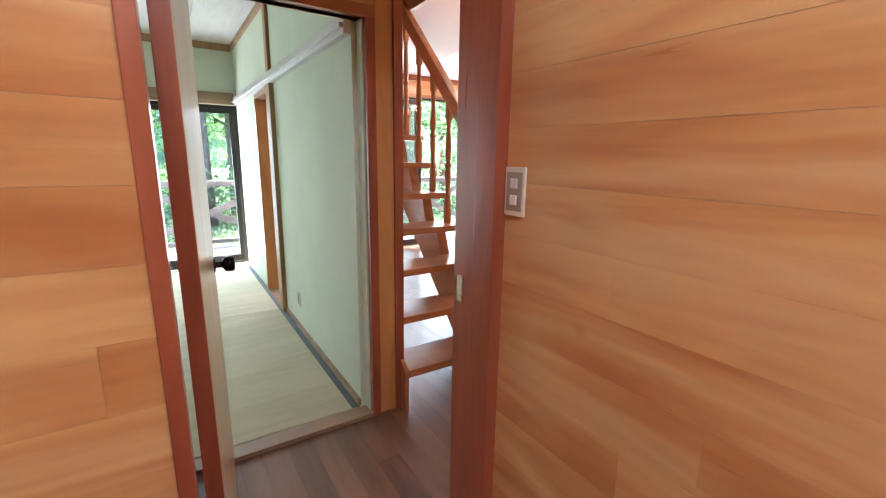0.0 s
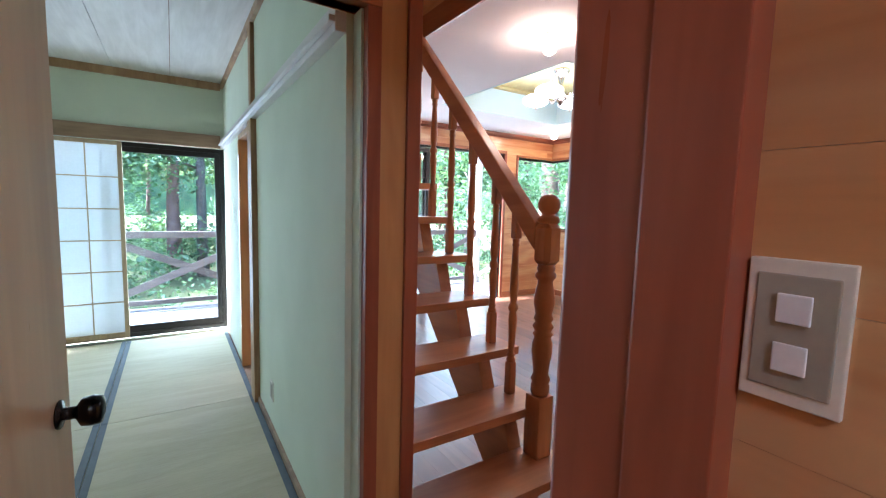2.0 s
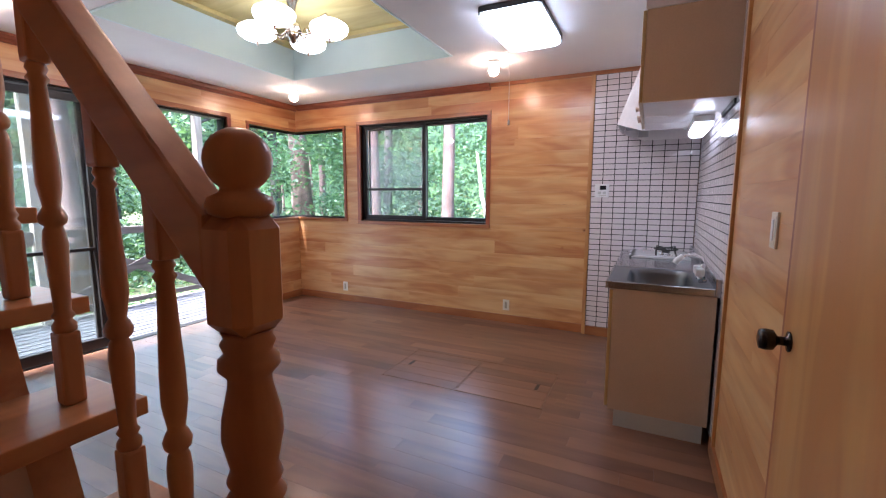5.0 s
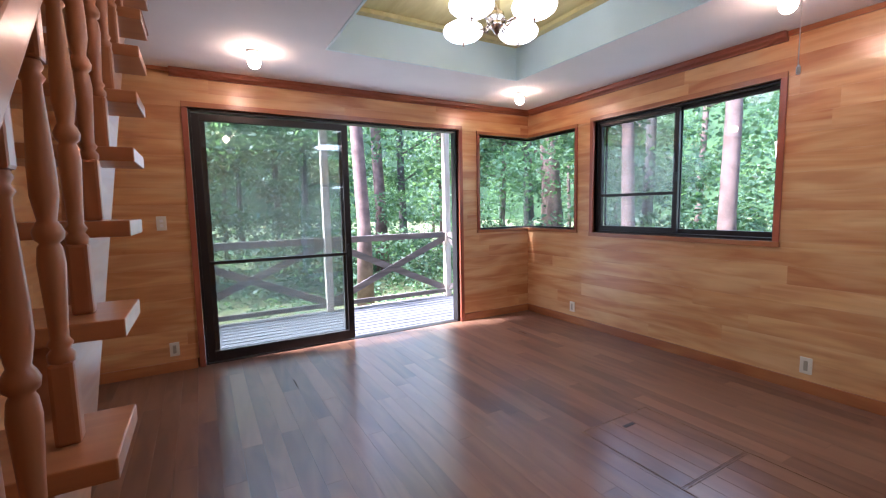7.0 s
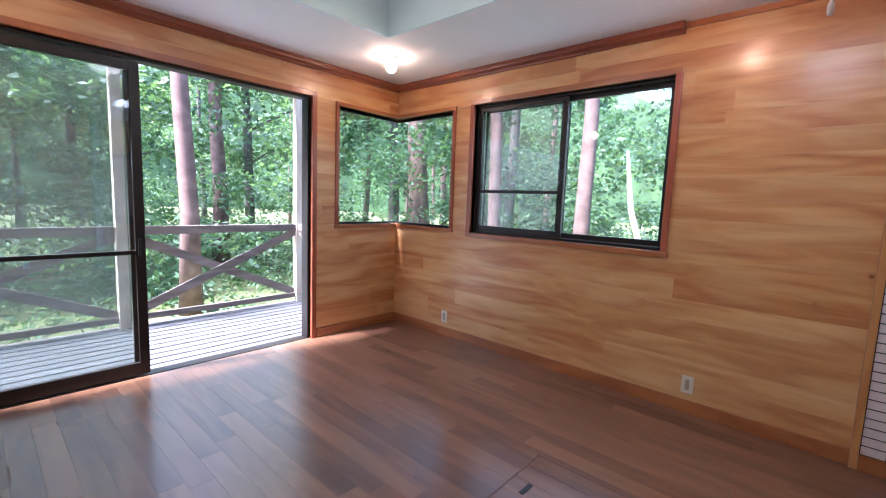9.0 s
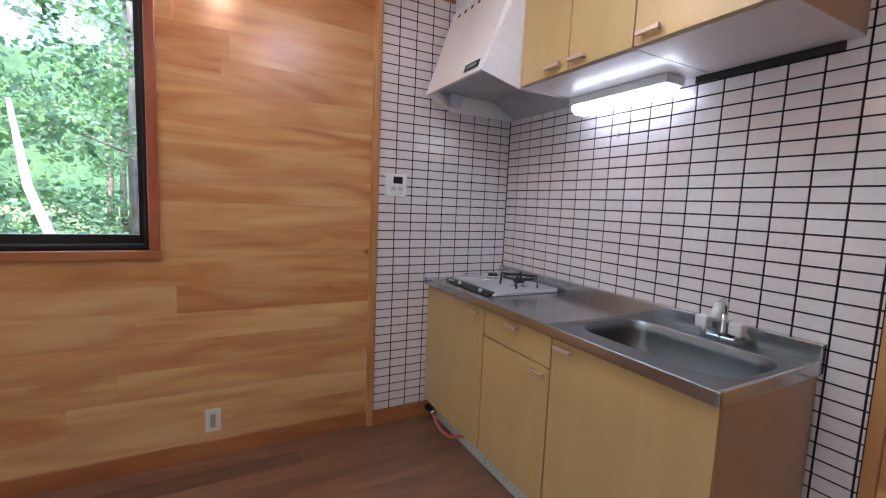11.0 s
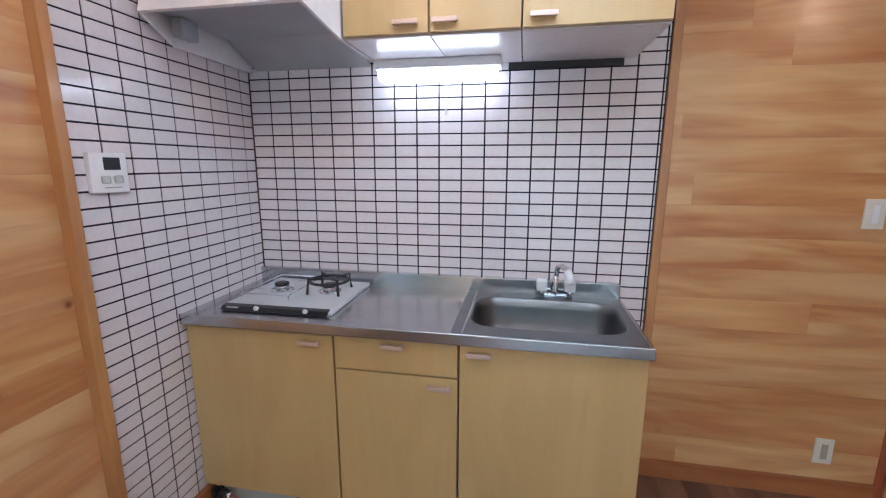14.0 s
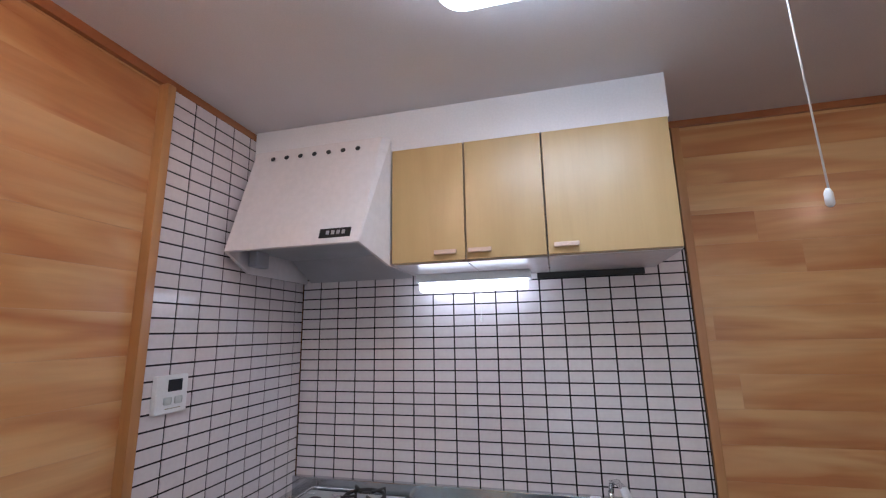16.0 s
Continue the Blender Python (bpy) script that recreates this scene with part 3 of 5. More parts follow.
def fly_screen(root, axis, pos, u0, u1, z0, z1):
    """A fine grey insect screen in a thin dark frame, outside the glass."""
    def slab(a, c, v0, v1, t):
        return block(a, c, pos - t, pos + t, v0, v1, 0) if axis == 1 else block(pos - t, pos + t, a, c, v0, v1, 0)
    f = 0.022
    fr = part("screen_frame", joined(slab(u0, u0 + f, z0, z1, 0.006), slab(u1 - f, u1, z0, z1, 0.006), slab(u0 + f, u1 - f, z1 - f, z1, 0.006), slab(u0 + f, u1 - f, z0, z0 + f, 0.006)), bronze, root, "thin dark screen frame")
    net = part("net", slab(u0 + f, u1 - f, z0 + f, z1 - f, 0.0006), screen_m, fr, "fine grey insect net")
    net.visible_shadow = False


def outer_frame(root, axis, p0, p1, u0, u1, z0, z1, w):
    bm = bmesh.new()
    for a, c, v0, v1 in ((u0, u0 + w, z0, z1), (u1 - w, u1, z0, z1), (u0 + w, u1 - w, z1 - w, z1), (u0 + w, u1 - w, z0, z0 + w)):
        if axis == 1:
            box(bm, a, c, p0, p1, v0, v1, 0.002)
        else:
            box(bm, p0, p1, a, c, v0, v1, 0.002)
    return part("window_frame", bm, bronze, root, "dark bronze outer frame")


d = thing("window_1", (3.15, NORTH + 0.07, 0), "sliding garden door in dark bronze aluminium, one side slid open", "sliding door")
d["kind"] = "structure"
outer_frame(d, 1, NORTH + 0.03, NORTH + 0.13, 3.152, 5.758, -0.018, 2.188, 0.02)
sash(d, 1, NORTH + 0.055, 3.172, 4.50, 0.012, 2.155, 0.058, 0.885)
sash(d, 1, NORTH + 0.10, 3.22, 4.47, 0.012, 2.155, 0.05)
fly_screen(d, 1, NORTH + 0.135, 3.18, 4.48, 0.012, 2.155)
part("latch", block(4.455, 4.475, NORTH + 0.028, NORTH + 0.04, 0.86, 0.98, 0.003), black_p, d)
w = thing("window_2", (EAST + 0.07, 4.34, 1.04), "two-leaf sliding window in dark bronze aluminium over cedar boards", "window")
w["kind"] = "structure"
outer_frame(w, 0, EAST + 0.04, EAST + 0.14, 4.342, 5.968, 1.042, 2.178, 0.018)
sash(w, 0, EAST + 0.07, 5.10, 5.949, 1.062, 2.158, 0.033, 1.42)
sash(w, 0, EAST + 0.11, 4.361, 5.17, 1.062, 2.158, 0.027)
fly_screen(w, 0, EAST + 0.143, 5.12, 5.94, 1.068, 2.15)
part("latch", block(EAST + 0.048, EAST + 0.056, 5.105, 5.135, 1.52, 1.60, 0.003), black_p, w)
c = thing("window_3", (6.775, 7.0, 1.06), "fixed corner window with butted glass and thin dark edges", "window")
c["kind"] = "structure"
bm = bmesh.new()
box(bm, 6.042, EAST + 0.1, NORTH + 0.085, NORTH + 0.10, 1.062, 1.078, 0.002)
box(bm, 6.042, EAST + 0.1, NORTH + 0.085, NORTH + 0.10, 2.14, 2.158, 0.002)
box(bm, 6.042, 6.055, NORTH + 0.085, NORTH + 0.10, 1.078, 2.14, 0.002)
box(bm, EAST + 0.085, EAST + 0.10, 6.222, NORTH + 0.08, 1.062, 1.078, 0.002)
box(bm, EAST + 0.085, EAST + 0.10, 6.222, NORTH + 0.08, 2.14, 2.158, 0.002)
box(bm, EAST + 0.085, EAST + 0.10, 6.222, 6.235, 1.078, 2.14, 0.002)
part("window_frame", bm, bronze, c)
p = part("pane", block(6.05, EAST + 0.09, NORTH + 0.09, NORTH + 0.094, 1.07, 2.15, 0), glass_m, c)
p.visible_shadow = False
p = part("pane", block(EAST + 0.09, EAST + 0.094, 6.23, NORTH + 0.089, 1.07, 2.15, 0), glass_m, c)
p.visible_shadow = False
# outer lining that closes the open corner above and below the glass
structure("corner_lining", joined(block(EAST + 0.0, EAST + 0.14, NORTH + 0.0, NORTH + 0.14, -0.2, 1.058, 0), block(EAST, EAST + 0.14, NORTH, NORTH + 0.14, 2.162, 2.73, 0)), trim_z, "timber corner lining of the house", "wall")

# door frame of the first room
fr = thing("door_frame_1", (1.13, BATH_N, 0), "dark red-brown door frame standing proud of the cedar boards", "door frame")
fr["kind"] = "structure"
part("frame_post", soften(prism([(1.184, 2.155), (1.214, 2.155), (1.214, 2.39), (1.184, 2.39)], 2, 0, 2.10), 0.003), trim_z, fr)
part("frame_post", soften(prism([(1.99, 2.165), (1.926, 2.165), (1.926, 2.25), (1.931, 2.252), (1.931, 2.346), (1.94, 2.357), (1.957, 2.364), (1.99, 2.2)], 2, 0, CEIL - 0.001), 0.002), trim_z, fr)
part("frame_head", block(1.214, 1.925, 2.155, 2.39, 2.04, 2.10), trim_x, fr)
part("strike_plate", block(1.9275, 1.932, 2.30, 2.326, 0.94, 1.02, 0.001), nickel, fr, "brushed metal strike plate")

structure("wall_end", prism([(1.992, 2.2), (1.959, 2.362), (2.05, 2.409), (2.05, 2.2)], 2, 0, CEIL - 0.001), board_x, "cedar boards turning into the hall beside the door frame", "wall")

# opened door leaf
HINGE, SWING = Vector((1.248, 2.41, 0)), radians(83.5)


def door_leaf(name, hinge, angle, length, thick, height, material, edge, label):
    root = thing(name, hinge, label, "door")
    root["kind"] = "structure"
    turn = Matrix.Translation(hinge) @ Matrix.Rotation(angle, 4, "Z")

    def put(nm, bm, m, parent=root, lab=""):
        bmesh.ops.transform(bm, matrix=turn, verts=bm.verts)
        return part(nm, bm, m, parent, lab)
    put("leaf", block(0.004, length - 0.004, -thick / 2, thick / 2, 0.008, height, 0.002), material)
    put("leaf_edge", block(0, 0.004, -thick / 2 + 0.001, thick / 2 - 0.001, 0.008, height, 0.001), edge, root, "red-brown edge band")
    for side in (1, -1):
        prof = [(0.027, 0), (0.027, 0.004), (0.012, 0.006), (0.012, 0.026), (0.018, 0.03), (0.027, 0.036), (0.029, 0.052), (0.026, 0.066), (0.01, 0.070)]
        b2 = lathe(0, 0, prof, 18)
        bmesh.ops.transform(b2, matrix=Matrix.Translation((length - 0.065, side * thick / 2, 0.965)) @ Matrix.Rotation(radians(-90 * side), 4, "X"), verts=b2.verts)
        put("door_knob", b2, knob_m, root, "dark polished round knob")
    for z in (0.22, 1.82):
        put("hinge", joined(block(-0.012, 0.03, -thick / 2 - 0.004, -thick / 2 + 0.002, z - 0.05, z + 0.05, 0.001), lathe(-0.006, -thick / 2 - 0.005, [(0.007, 0), (0.007, 0.1)], 10, z - 0.05)), black_p, root, "black steel hinge")
    return root


door_leaf("door_1", HINGE, SWING, 0.685, 0.042, 2.02, door_z, trim_z, "opened flush door with pale glossy veneer and dark knob")
# closed door in the south wall, hung on its west side
f2 = thing("door_frame_2", (3.06, SOUTH, 0), "thin dark red-brown frame of the closed door", "door frame")
f2["kind"] = "structure"
part("frame_post", block(3.035, 3.075, 2.2, 2.424, 0, 2.09), trim_z, f2)
part("frame_post", block(3.925, 3.955, 2.2, 2.416, 0, 2.09), trim_z, f2)
part("frame_head", block(3.075, 3.925, 2.2, 2.416, 2.06, 2.09), trim_x, f2)
door_leaf("door_2", Vector((3.083, 2.403, 0)), 0.0, 0.838, 0.036, 2.05, door_o, door_o, "closed orange flush door with a dark knob beside the kitchenette")

# opening to the tatami room
f3 = thing("door_frame_3", (1.18, TAT_S, 0), "orange-brown timber frame round the tatami room opening", "door frame")
f3["kind"] = "structure"
part("frame_post", block(2.03, 2.075, TAT_S - 0.022, TAT_S + 0.07, 0, 2.0), trim_z, f3)
part("frame_post", block(1.12, 1.18, TAT_S - 0.022, TAT_S + 0.07, 0, 2.0), trim_z, f3)
part("frame_head", block(1.12, 2.075, TAT_S - 0.026, TAT_S + 0.07, 1.955, 2.005), trim_x, f3)
part("threshold", block(1.18, 2.03, TAT_S - 0.022, TAT_S + 0.07, -0.01, 0.022), tat_woodx, f3, "pale worn threshold")
structure("end_board", block(2.077, 2.165, TAT_S - 0.012, TAT_S + 0.012, 0.0, CEIL - 0.032), door_o, "orange timber end board of the partition", "trim")
structure("corner_post", block(2.165, 2.212, TAT_S - 0.024, TAT_S + 0.055, 0, 3.2), trim_z, "dark red-brown corner post beside the stairs", "trim")

# ---------------------------------------------------------------- tatami room
TAT_W = -0.65
structure("wall_tatami_west", block(TAT_W - 0.1, TAT_W, TAT_S, NORTH + 0.14, -0.2, 2.7, 0), plaster, "pale green plaster wall", "wall")
bm = bmesh.new()
for a, cc, v0, v1 in holes((TAT_W, TAT_E, -0.2, 2.7), [(-0.6, 2.005, 0.02, 1.90)]):
    box(bm, a, cc, NORTH, NORTH + 0.14, v0, v1)
structure("wall_tatami_north", bm, plaster, "pale green plaster wall over the window", "wall")
structure("wall_tatami_south", joined(block(TAT_W, 1.12, TAT_S + 0.062, TAT_S + 0.075, -0.2, 2.7, 0), block(1.12, TAT_E, TAT_S + 0.062, TAT_S + 0.075, 2.0, 2.7, 0)), plaster, "pale green plaster wall", "wall")
structure("wall_tatami_hall", block(TAT_W, HALL_W, TAT_S + 0.0, TAT_S + 0.06, -0.2, 2.7, 0), plaster, "plain wall closing the tatami room", "wall")
structure("wall_tatami_east", joined(block(2.0, TAT_E + 0.012, TAT_S + 0.078, 5.13, 0, 2.55, 0), block(2.0, TAT_E + 0.012, 5.13, 5.80, 1.9, 2.55, 0), block(2.0, TAT_E + 0.012, 5.80, NORTH, 0, 2.55, 0)), plaster, "pale green plaster wall with a post and a doorway", "wall")
bm = bmesh.new()
x = TAT_W
while x < TAT_E:
    box(bm, x + 0.002, min(x + 0.44, TAT_E) - 0.002, TAT_S, NORTH, 2.55, 2.565)
    x += 0.44
structure("ceiling_tatami", bm, tat_ceil, "pale wood panel ceiling with dark joints", "ceiling")
structure("ceiling_tatami_back", block(TAT_W, TAT_E, TAT_S, NORTH + 0.1, 2.57, 2.7, 0), gap_m, "dark backing above the ceiling panels", "ceiling")
bm = joined(block(1.975, 2.003, TAT_S + 0.08, NORTH, 2.50, 2.55), block(TAT_W, 1.975, NORTH - 0.03, NORTH + 0.002, 2.48, 2.55))
structure("tatami_cornice", bm, tat_wood, "brown timber cornice under the ceiling", "trim")
structure("tatami_lintel_east", joined(block(1.965, 2.003, TAT_S + 0.08, NORTH - 0.04, 1.90, 1.985, 0.004), block(1.945, 1.965, TAT_S + 0.08, NORTH - 0.04, 1.925, 1.945, 0.004)), nageshi, "pale horizontal timber with a picture rail", "trim")
structure("tatami_lintel_north", block(TAT_W, 1.965, NORTH - 0.05, NORTH + 0.002, 1.90, 2.03, 0.004), tat_woodx, "brown timber lintel over the window", "trim")
structure("tatami_post", block(1.965, 2.003, 4.99, 5.13, 0.02, 1.90), tat_wood, "dark timber wall post", "trim")
structure("tatami_post_upper", block(1.975, 2.003, 5.03, 5.12, 1.985, 2.50), tat_wood, "dark timber wall post", "trim")
f4 = thing("door_frame_4", (2.1, 5.46, 0), "orange timber lining of the doorway between tatami room and stairs", "door frame")
f4["kind"] = "structure"
part("frame_post", block(1.985, STAIR_W + 0.014, 5.755, 5.798, 0.0, 1.855), door_o, f4, "orange veneered jamb")
part("frame_post", block(2.004, STAIR_W + 0.014, 5.132, 5.165, 0.0, 1.855), door_o, f4, "orange veneered jamb")
part("frame_head", block(1.99, STAIR_W + 0.014, 5.132, 5.798, 1.857, 1.898), tat_wood, f4)
part("threshold", block(1.99, STAIR_W + 0.012, 5.167, 5.753, -0.15, 0.012), tat_woodx, f4, "pale worn threshold")
structure("tatami_skirting", block(1.985, 2.003, TAT_S + 0.08, 4.99, 0.02, 0.06, 0.002), tat_woodx, "grey-brown timber strip at the wall foot", "trim")
structure("floor_tatami", block(TAT_W, TAT_E, TAT_S + 0.07, NORTH, -0.2, -0.035, 0), gap_m, "subfloor under the tatami mats", "floor")


def tatami(x0, x1, y0, y1, along):
    t = thing("tatami_mat", ((x0 + x1) / 2, (y0 + y1) / 2, -0.033), "straw-coloured woven tatami mat with grey-green borders", "tatami mat", "tatami mats")
    part("mat_body", block(x0 + 0.002, x1 - 0.002, y0 + 0.002, y1 - 0.002, -0.033, 0.018, 0.003), tatami_m, t)
    b = 0.035
    for k in (0, 1):
        if along == 1:
            q = (x0 + 0.002, x0 + b) if k == 0 else (x1 - b, x1 - 0.002)
            part("cloth_border", block(*q, y0 + 0.003, y1 - 0.003, 0.0175, 0.0205, 0), tatami_b, t)
        else:
            q = (y0 + 0.002, y0 + b) if k == 0 else (y1 - b, y1 - 0.002)
            part("cloth_border", block(x0 + 0.003, x1 - 0.003, *q, 0.0175, 0.0205, 0), tatami_b, t)


tatami(1.13, 1.985, 3.32, 5.12, 1)
tatami(1.13, 1.985, 5.12, 6.92, 1)
tatami(0.27, 1.13, 3.32, 5.12, 1)
tatami(0.27, 1.13, 5.12, 6.92, 1)
tatami(-0.6, 0.27, 3.32, 5.12, 1)
tatami(-0.6, 0.27, 5.12, 6.92, 1)

w = thing("window_4", (1.1, NORTH + 0.07, 0.02), "tall garden window of the tatami room in dark bronze aluminium", "window")
w["kind"] = "structure"
outer_frame(w, 1, NORTH + 0.05, NORTH + 0.13, -0.6, 2.0, 0.02, 1.9, 0.04)
sash(w, 1, NORTH + 0.075, 1.0, 1.965, 0.055, 1.86, 0.05)
sash(w, 1, NORTH + 0.105, -0.56, 1.05, 0.055, 1.86, 0.05)
sh = thing("shoji_screen", (0.75, NORTH + 0.01, 0.03), "white paper shoji screen with pale wooden lattice", "shoji screen")
part("paper", block(0.17, 1.13, NORTH + 0.012, NORTH + 0.014, 0.05, 1.88, 0), shoji_p, sh)
part("screen_frame", joined(block(0.15, 0.18, NORTH - 0.004, NORTH + 0.022, 0.03, 1.895), block(1.115, 1.15, NORTH - 0.004, NORTH + 0.022, 0.03, 1.895), block(0.18, 1.115, NORTH - 0.004, NORTH + 0.022, 0.03, 0.09), block(0.18, 1.115, NORTH - 0.004, NORTH + 0.022, 1.86, 1.895)), shoji_f, sh)
for k in range(1, 6):
    part("lattice_bar", block(0.18, 1.115, NORTH + 0.003, NORTH + 0.011, 0.09 + k * 0.295 - 0.005, 0.09 + k * 0.295 + 0.005, 0), shoji_f, sh)
for k in range(1, 4):
    part("lattice_bar", block(0.18 + k * 0.234 - 0.005, 0.18 + k * 0.234 + 0.005, NORTH + 0.001, NORTH + 0.0025, 0.09, 1.86, 0), shoji_f, sh)

# ---------------------------------------------------------------- stairs
RISE, RUN, T1Y, T1Z = 0.2145, 0.2123, 3.158, 0.240
st = thing("staircase", (2.65, 3.17, 0), "open-riser wooden staircase with turned balusters and a newel", "staircase")
for k in range(12):
    y, z = T1Y + RUN * k, T1Z + RISE * k
    part("tread", block(STAIR_W + 0.026, 3.026, y, y + 0.26, z - 0.042, z, 0.004), stair_x, st)
lo, hi = T1Y + 0.0, T1Y + RUN * 12
for x0, x1 in ((STAIR_W + 0.002, STAIR_W + 0.024),):
    part("wall_stringer", prism([(3.165, 0.0), (3.35, 0.0), (hi + 0.3, T1Z + RISE * 12 - 0.1), (hi + 0.3, T1Z + RISE * 12 + 0.25), (3.165, 0.235)], 0, x0, x1), stair_y, st)
# saw-tooth carriage below the treads
pts = [(3.30, 0.0), (3.52, 0.0)]
pts.append((hi + 0.12, T1Z + RISE * 11 - 0.16))
pts.append((hi + 0.12, T1Z + RISE * 11 - 0.042))
for k in range(11, -1, -1):
    y, z = T1Y + RUN * k, T1Z + RISE * k - 0.042
    pts.append((y + 0.225, z))
    pts.append((y + 0.105, z))
    if k:
        pts.append((y + 0.045, z - RISE + 0.042 + 0.001))
part("carriage", prism(pts, 0, 2.835, 2.91), stair_y, st)
NX = 2.935
part("newel_base", block(NX - 0.045, NX + 0.045, 3.291, 3.381, T1Z, 0.53, 0.006), stair_z, st)
prof = [(0.036, 0.53), (0.042, 0.545), (0.042, 0.575), (0.036, 0.585), (0.045, 0.605), (0.034, 0.63), (0.038, 0.67), (0.047, 0.73), (0.046, 0.77), (0.036, 0.80), (0.046, 0.815), (0.036, 0.828), (0.048, 0.85), (0.036, 0.87), (0.044, 0.885), (0.037, 0.905), (0.048, 0.96), (0.046, 0.99), (0.034, 1.045), (0.034, 1.06), (0.047, 1.075), (0.046, 1.09), (0.036, 1.10), (0.042, 1.115), (0.036, 1.125), (0.04, 1.135)]
part("newel_turning", lathe(NX, 3.336, prof, 24), stair_z, st)
bm = block(NX - 0.048, NX + 0.048, 3.288, 3.384, 1.132, 1.315, 0)
bmesh.ops.bevel(bm, geom=list(bm.edges), offset=0.02, segments=1, affect="EDGES")
part("newel_block", bm, stair_z, st)
ball = [(0.03, 1.31), (0.046, 1.318), (0.05, 1.33), (0.046, 1.342), (0.03, 1.35)] + [(0.049 * math.sin(a), 1.397 - 0.049 * math.cos(a)) for a in [0.6 + i * 0.25 for i in range(11)]]
part("newel_ball", lathe(NX, 3.336, ball, 24), stair_z, st)
# hand rail
slope = RISE / RUN


def rail_z(y):
    return 1.25 + (y - 3.385) * slope


part("hand_rail", soften(prism([(3.385, rail_z(3.385) - 0.06), (6.0, rail_z(6.0) - 0.06), (6.0, rail_z(6.0) + 0.065), (3.385, rail_z(3.385) + 0.065)], 0, NX - 0.032, NX + 0.032), 0.008), stair_y, st)
for k in range(1, 12):
    y, z = T1Y + RUN * k + (0.17 if k == 1 else 0.12) + (0.06 if k == 1 else 0.0), T1Z + RISE * k
    if k == 1:
        y = T1Y + RUN * k + 0.17
    top = rail_z(y) - 0.055
    h = top - z
    prof = [(0.019, 0.16), (0.022, 0.17), (0.022, 0.18), (0.015, 0.19), (0.021, 0.2), (0.015, 0.21), (0.0165, 0.25), (0.022, h * 0.42), (0.019, h * 0.455), (0.015, h * 0.465), (0.023, h * 0.475), (0.025, h * 0.49), (0.02, h * 0.505), (0.015, h * 0.515), (0.022, h * 0.57), (0.0215, h * 0.63), (0.014, h - 0.16), (0.02, h - 0.15), (0.014, h - 0.14), (0.019, h - 0.13), (0.014, h - 0.115)]
    b = part("baluster", joined(lathe(NX, y, prof, 14, z), block(NX - 0.021, NX + 0.021, y - 0.021, y + 0.021, z, z + 0.165, 0.008), block(NX - 0.02, NX + 0.02, y - 0.02, y + 0.02, z + h - 0.12, z + h + 0.03, 0.007)), stair_z, st)

# ---------------------------------------------------------------- kitchenette
WT = EAST - 0.03   # tiled face of the east wall
ST = SOUTH


def tiled(name, axis, face, u0, u1, z0, z1, label, near, seed):
    """A tiled field: 98 x 48 mm glazed tiles on dark grout; tiles within near are parts, the rest one part."""
    root = thing(name, (u0, face, z0) if axis == 1 else (face, u0, z0), label, "tiled wall")
    root["kind"] = "structure"
    if axis == 1:
        part("grout_bed", block(u0, u1, face - 0.012, face - 0.003, z0, z1, 0), grout, root)
    else:
        part("grout_bed", block(face + 0.003, face + 0.029, u0, u1, z0, z1, 0), grout, root)
    rest = bmesh.new()
    u = u1
    while u > u0 + 0.012:
        a = max(u - 0.1, u0)
        z = z0
        while z < z1 - 0.01:
            c = min(z + 0.0502, z1)
            q = (a + 0.0034, u - 0.0034, z + 0.0031, c - 0.0031)
            if axis == 1:
                ext = (q[0], q[1], face - 0.008, face, q[2], q[3])
            else:
                ext = (face, face + 0.008, q[0], q[1], q[2], q[3])
            if near[0] < (a + u) / 2 < near[1] and near[2] < (z + c) / 2 < near[3]:
                piece("tile", *ext, tile_m, root)
            else:
                box(rest, *ext)
            z = c
        u = a
    r = part("tile_field", rest, tile_m, root)
    r["kind"] = "stuff"
    return root


structure("tile_trim", joined(block(4.895, 4.93, SOUTH - 0.002, SOUTH + 0.014, 0.0, CEIL - 0.03), block(EAST - 0.04, EAST + 0.002, 3.285, 3.318, 0.0, CEIL - 0.035)), door_o, "orange wooden edge strips beside the tiles", "trim")
structure("tile_baseboard", block(WT - 0.012, EAST, 2.9, 3.284, 0.0, 0.085), trim_y, "orange baseboard below the tiles", "trim")

kb = thing("kitchen_bulkhead", (5.9, 2.6, 2.31), "white boxed bulkhead above the wall cabinets", "bulkhead")
part("bulkhead_box", block(5.05, WT, SOUTH + 0.001, 2.848, 2.31, CEIL - 0.002, 0.002), bulk_w, kb)


def bar_handle(root, x, z, y, w=0.085):
    h = part("handle", joined(block(x - w / 2, x + w / 2, y + 0.014, y + 0.026, z - 0.008, z + 0.008, 0.003), block(x - w / 2 + 0.008, x - w / 2 + 0.018, y - 0.001, y + 0.016, z - 0.005, z + 0.005, 0.001), block(x + w / 2 - 0.018, x + w / 2 - 0.008, y - 0.001, y + 0.016, z - 0.005, z + 0.005, 0.001)), handle_m, root, "copper-toned bar handle")
    return h


def base_unit(x0, x1, fronts, label, toe=0.10, top=0.822):
    u = thing("base_cabinet", ((x0 + x1) / 2, 2.68, 0), label, "kitchen cabinet", "kitchen base cabinets")
    part("carcass", block(x0 + 0.001, x1 - 0.001, 2.43, 2.935, toe, top, 0.001), ply_side, u, "beige cabinet body")
    part("plinth", block(x0 + 0.001, x1 - 0.001, 2.45, 2.90, 0.0, toe, 0.001), toe_w, u, "pale plinth")
    for nm, z0, z1, hx, hz in fronts:
        f = part(nm, block(x0 + 0.002, x1 - 0.002, 2.937, 2.955, z0, z1, 0.002), ply_z, u, "honey laminate front")
        bar_handle(f, hx, hz, 2.955)
    return u


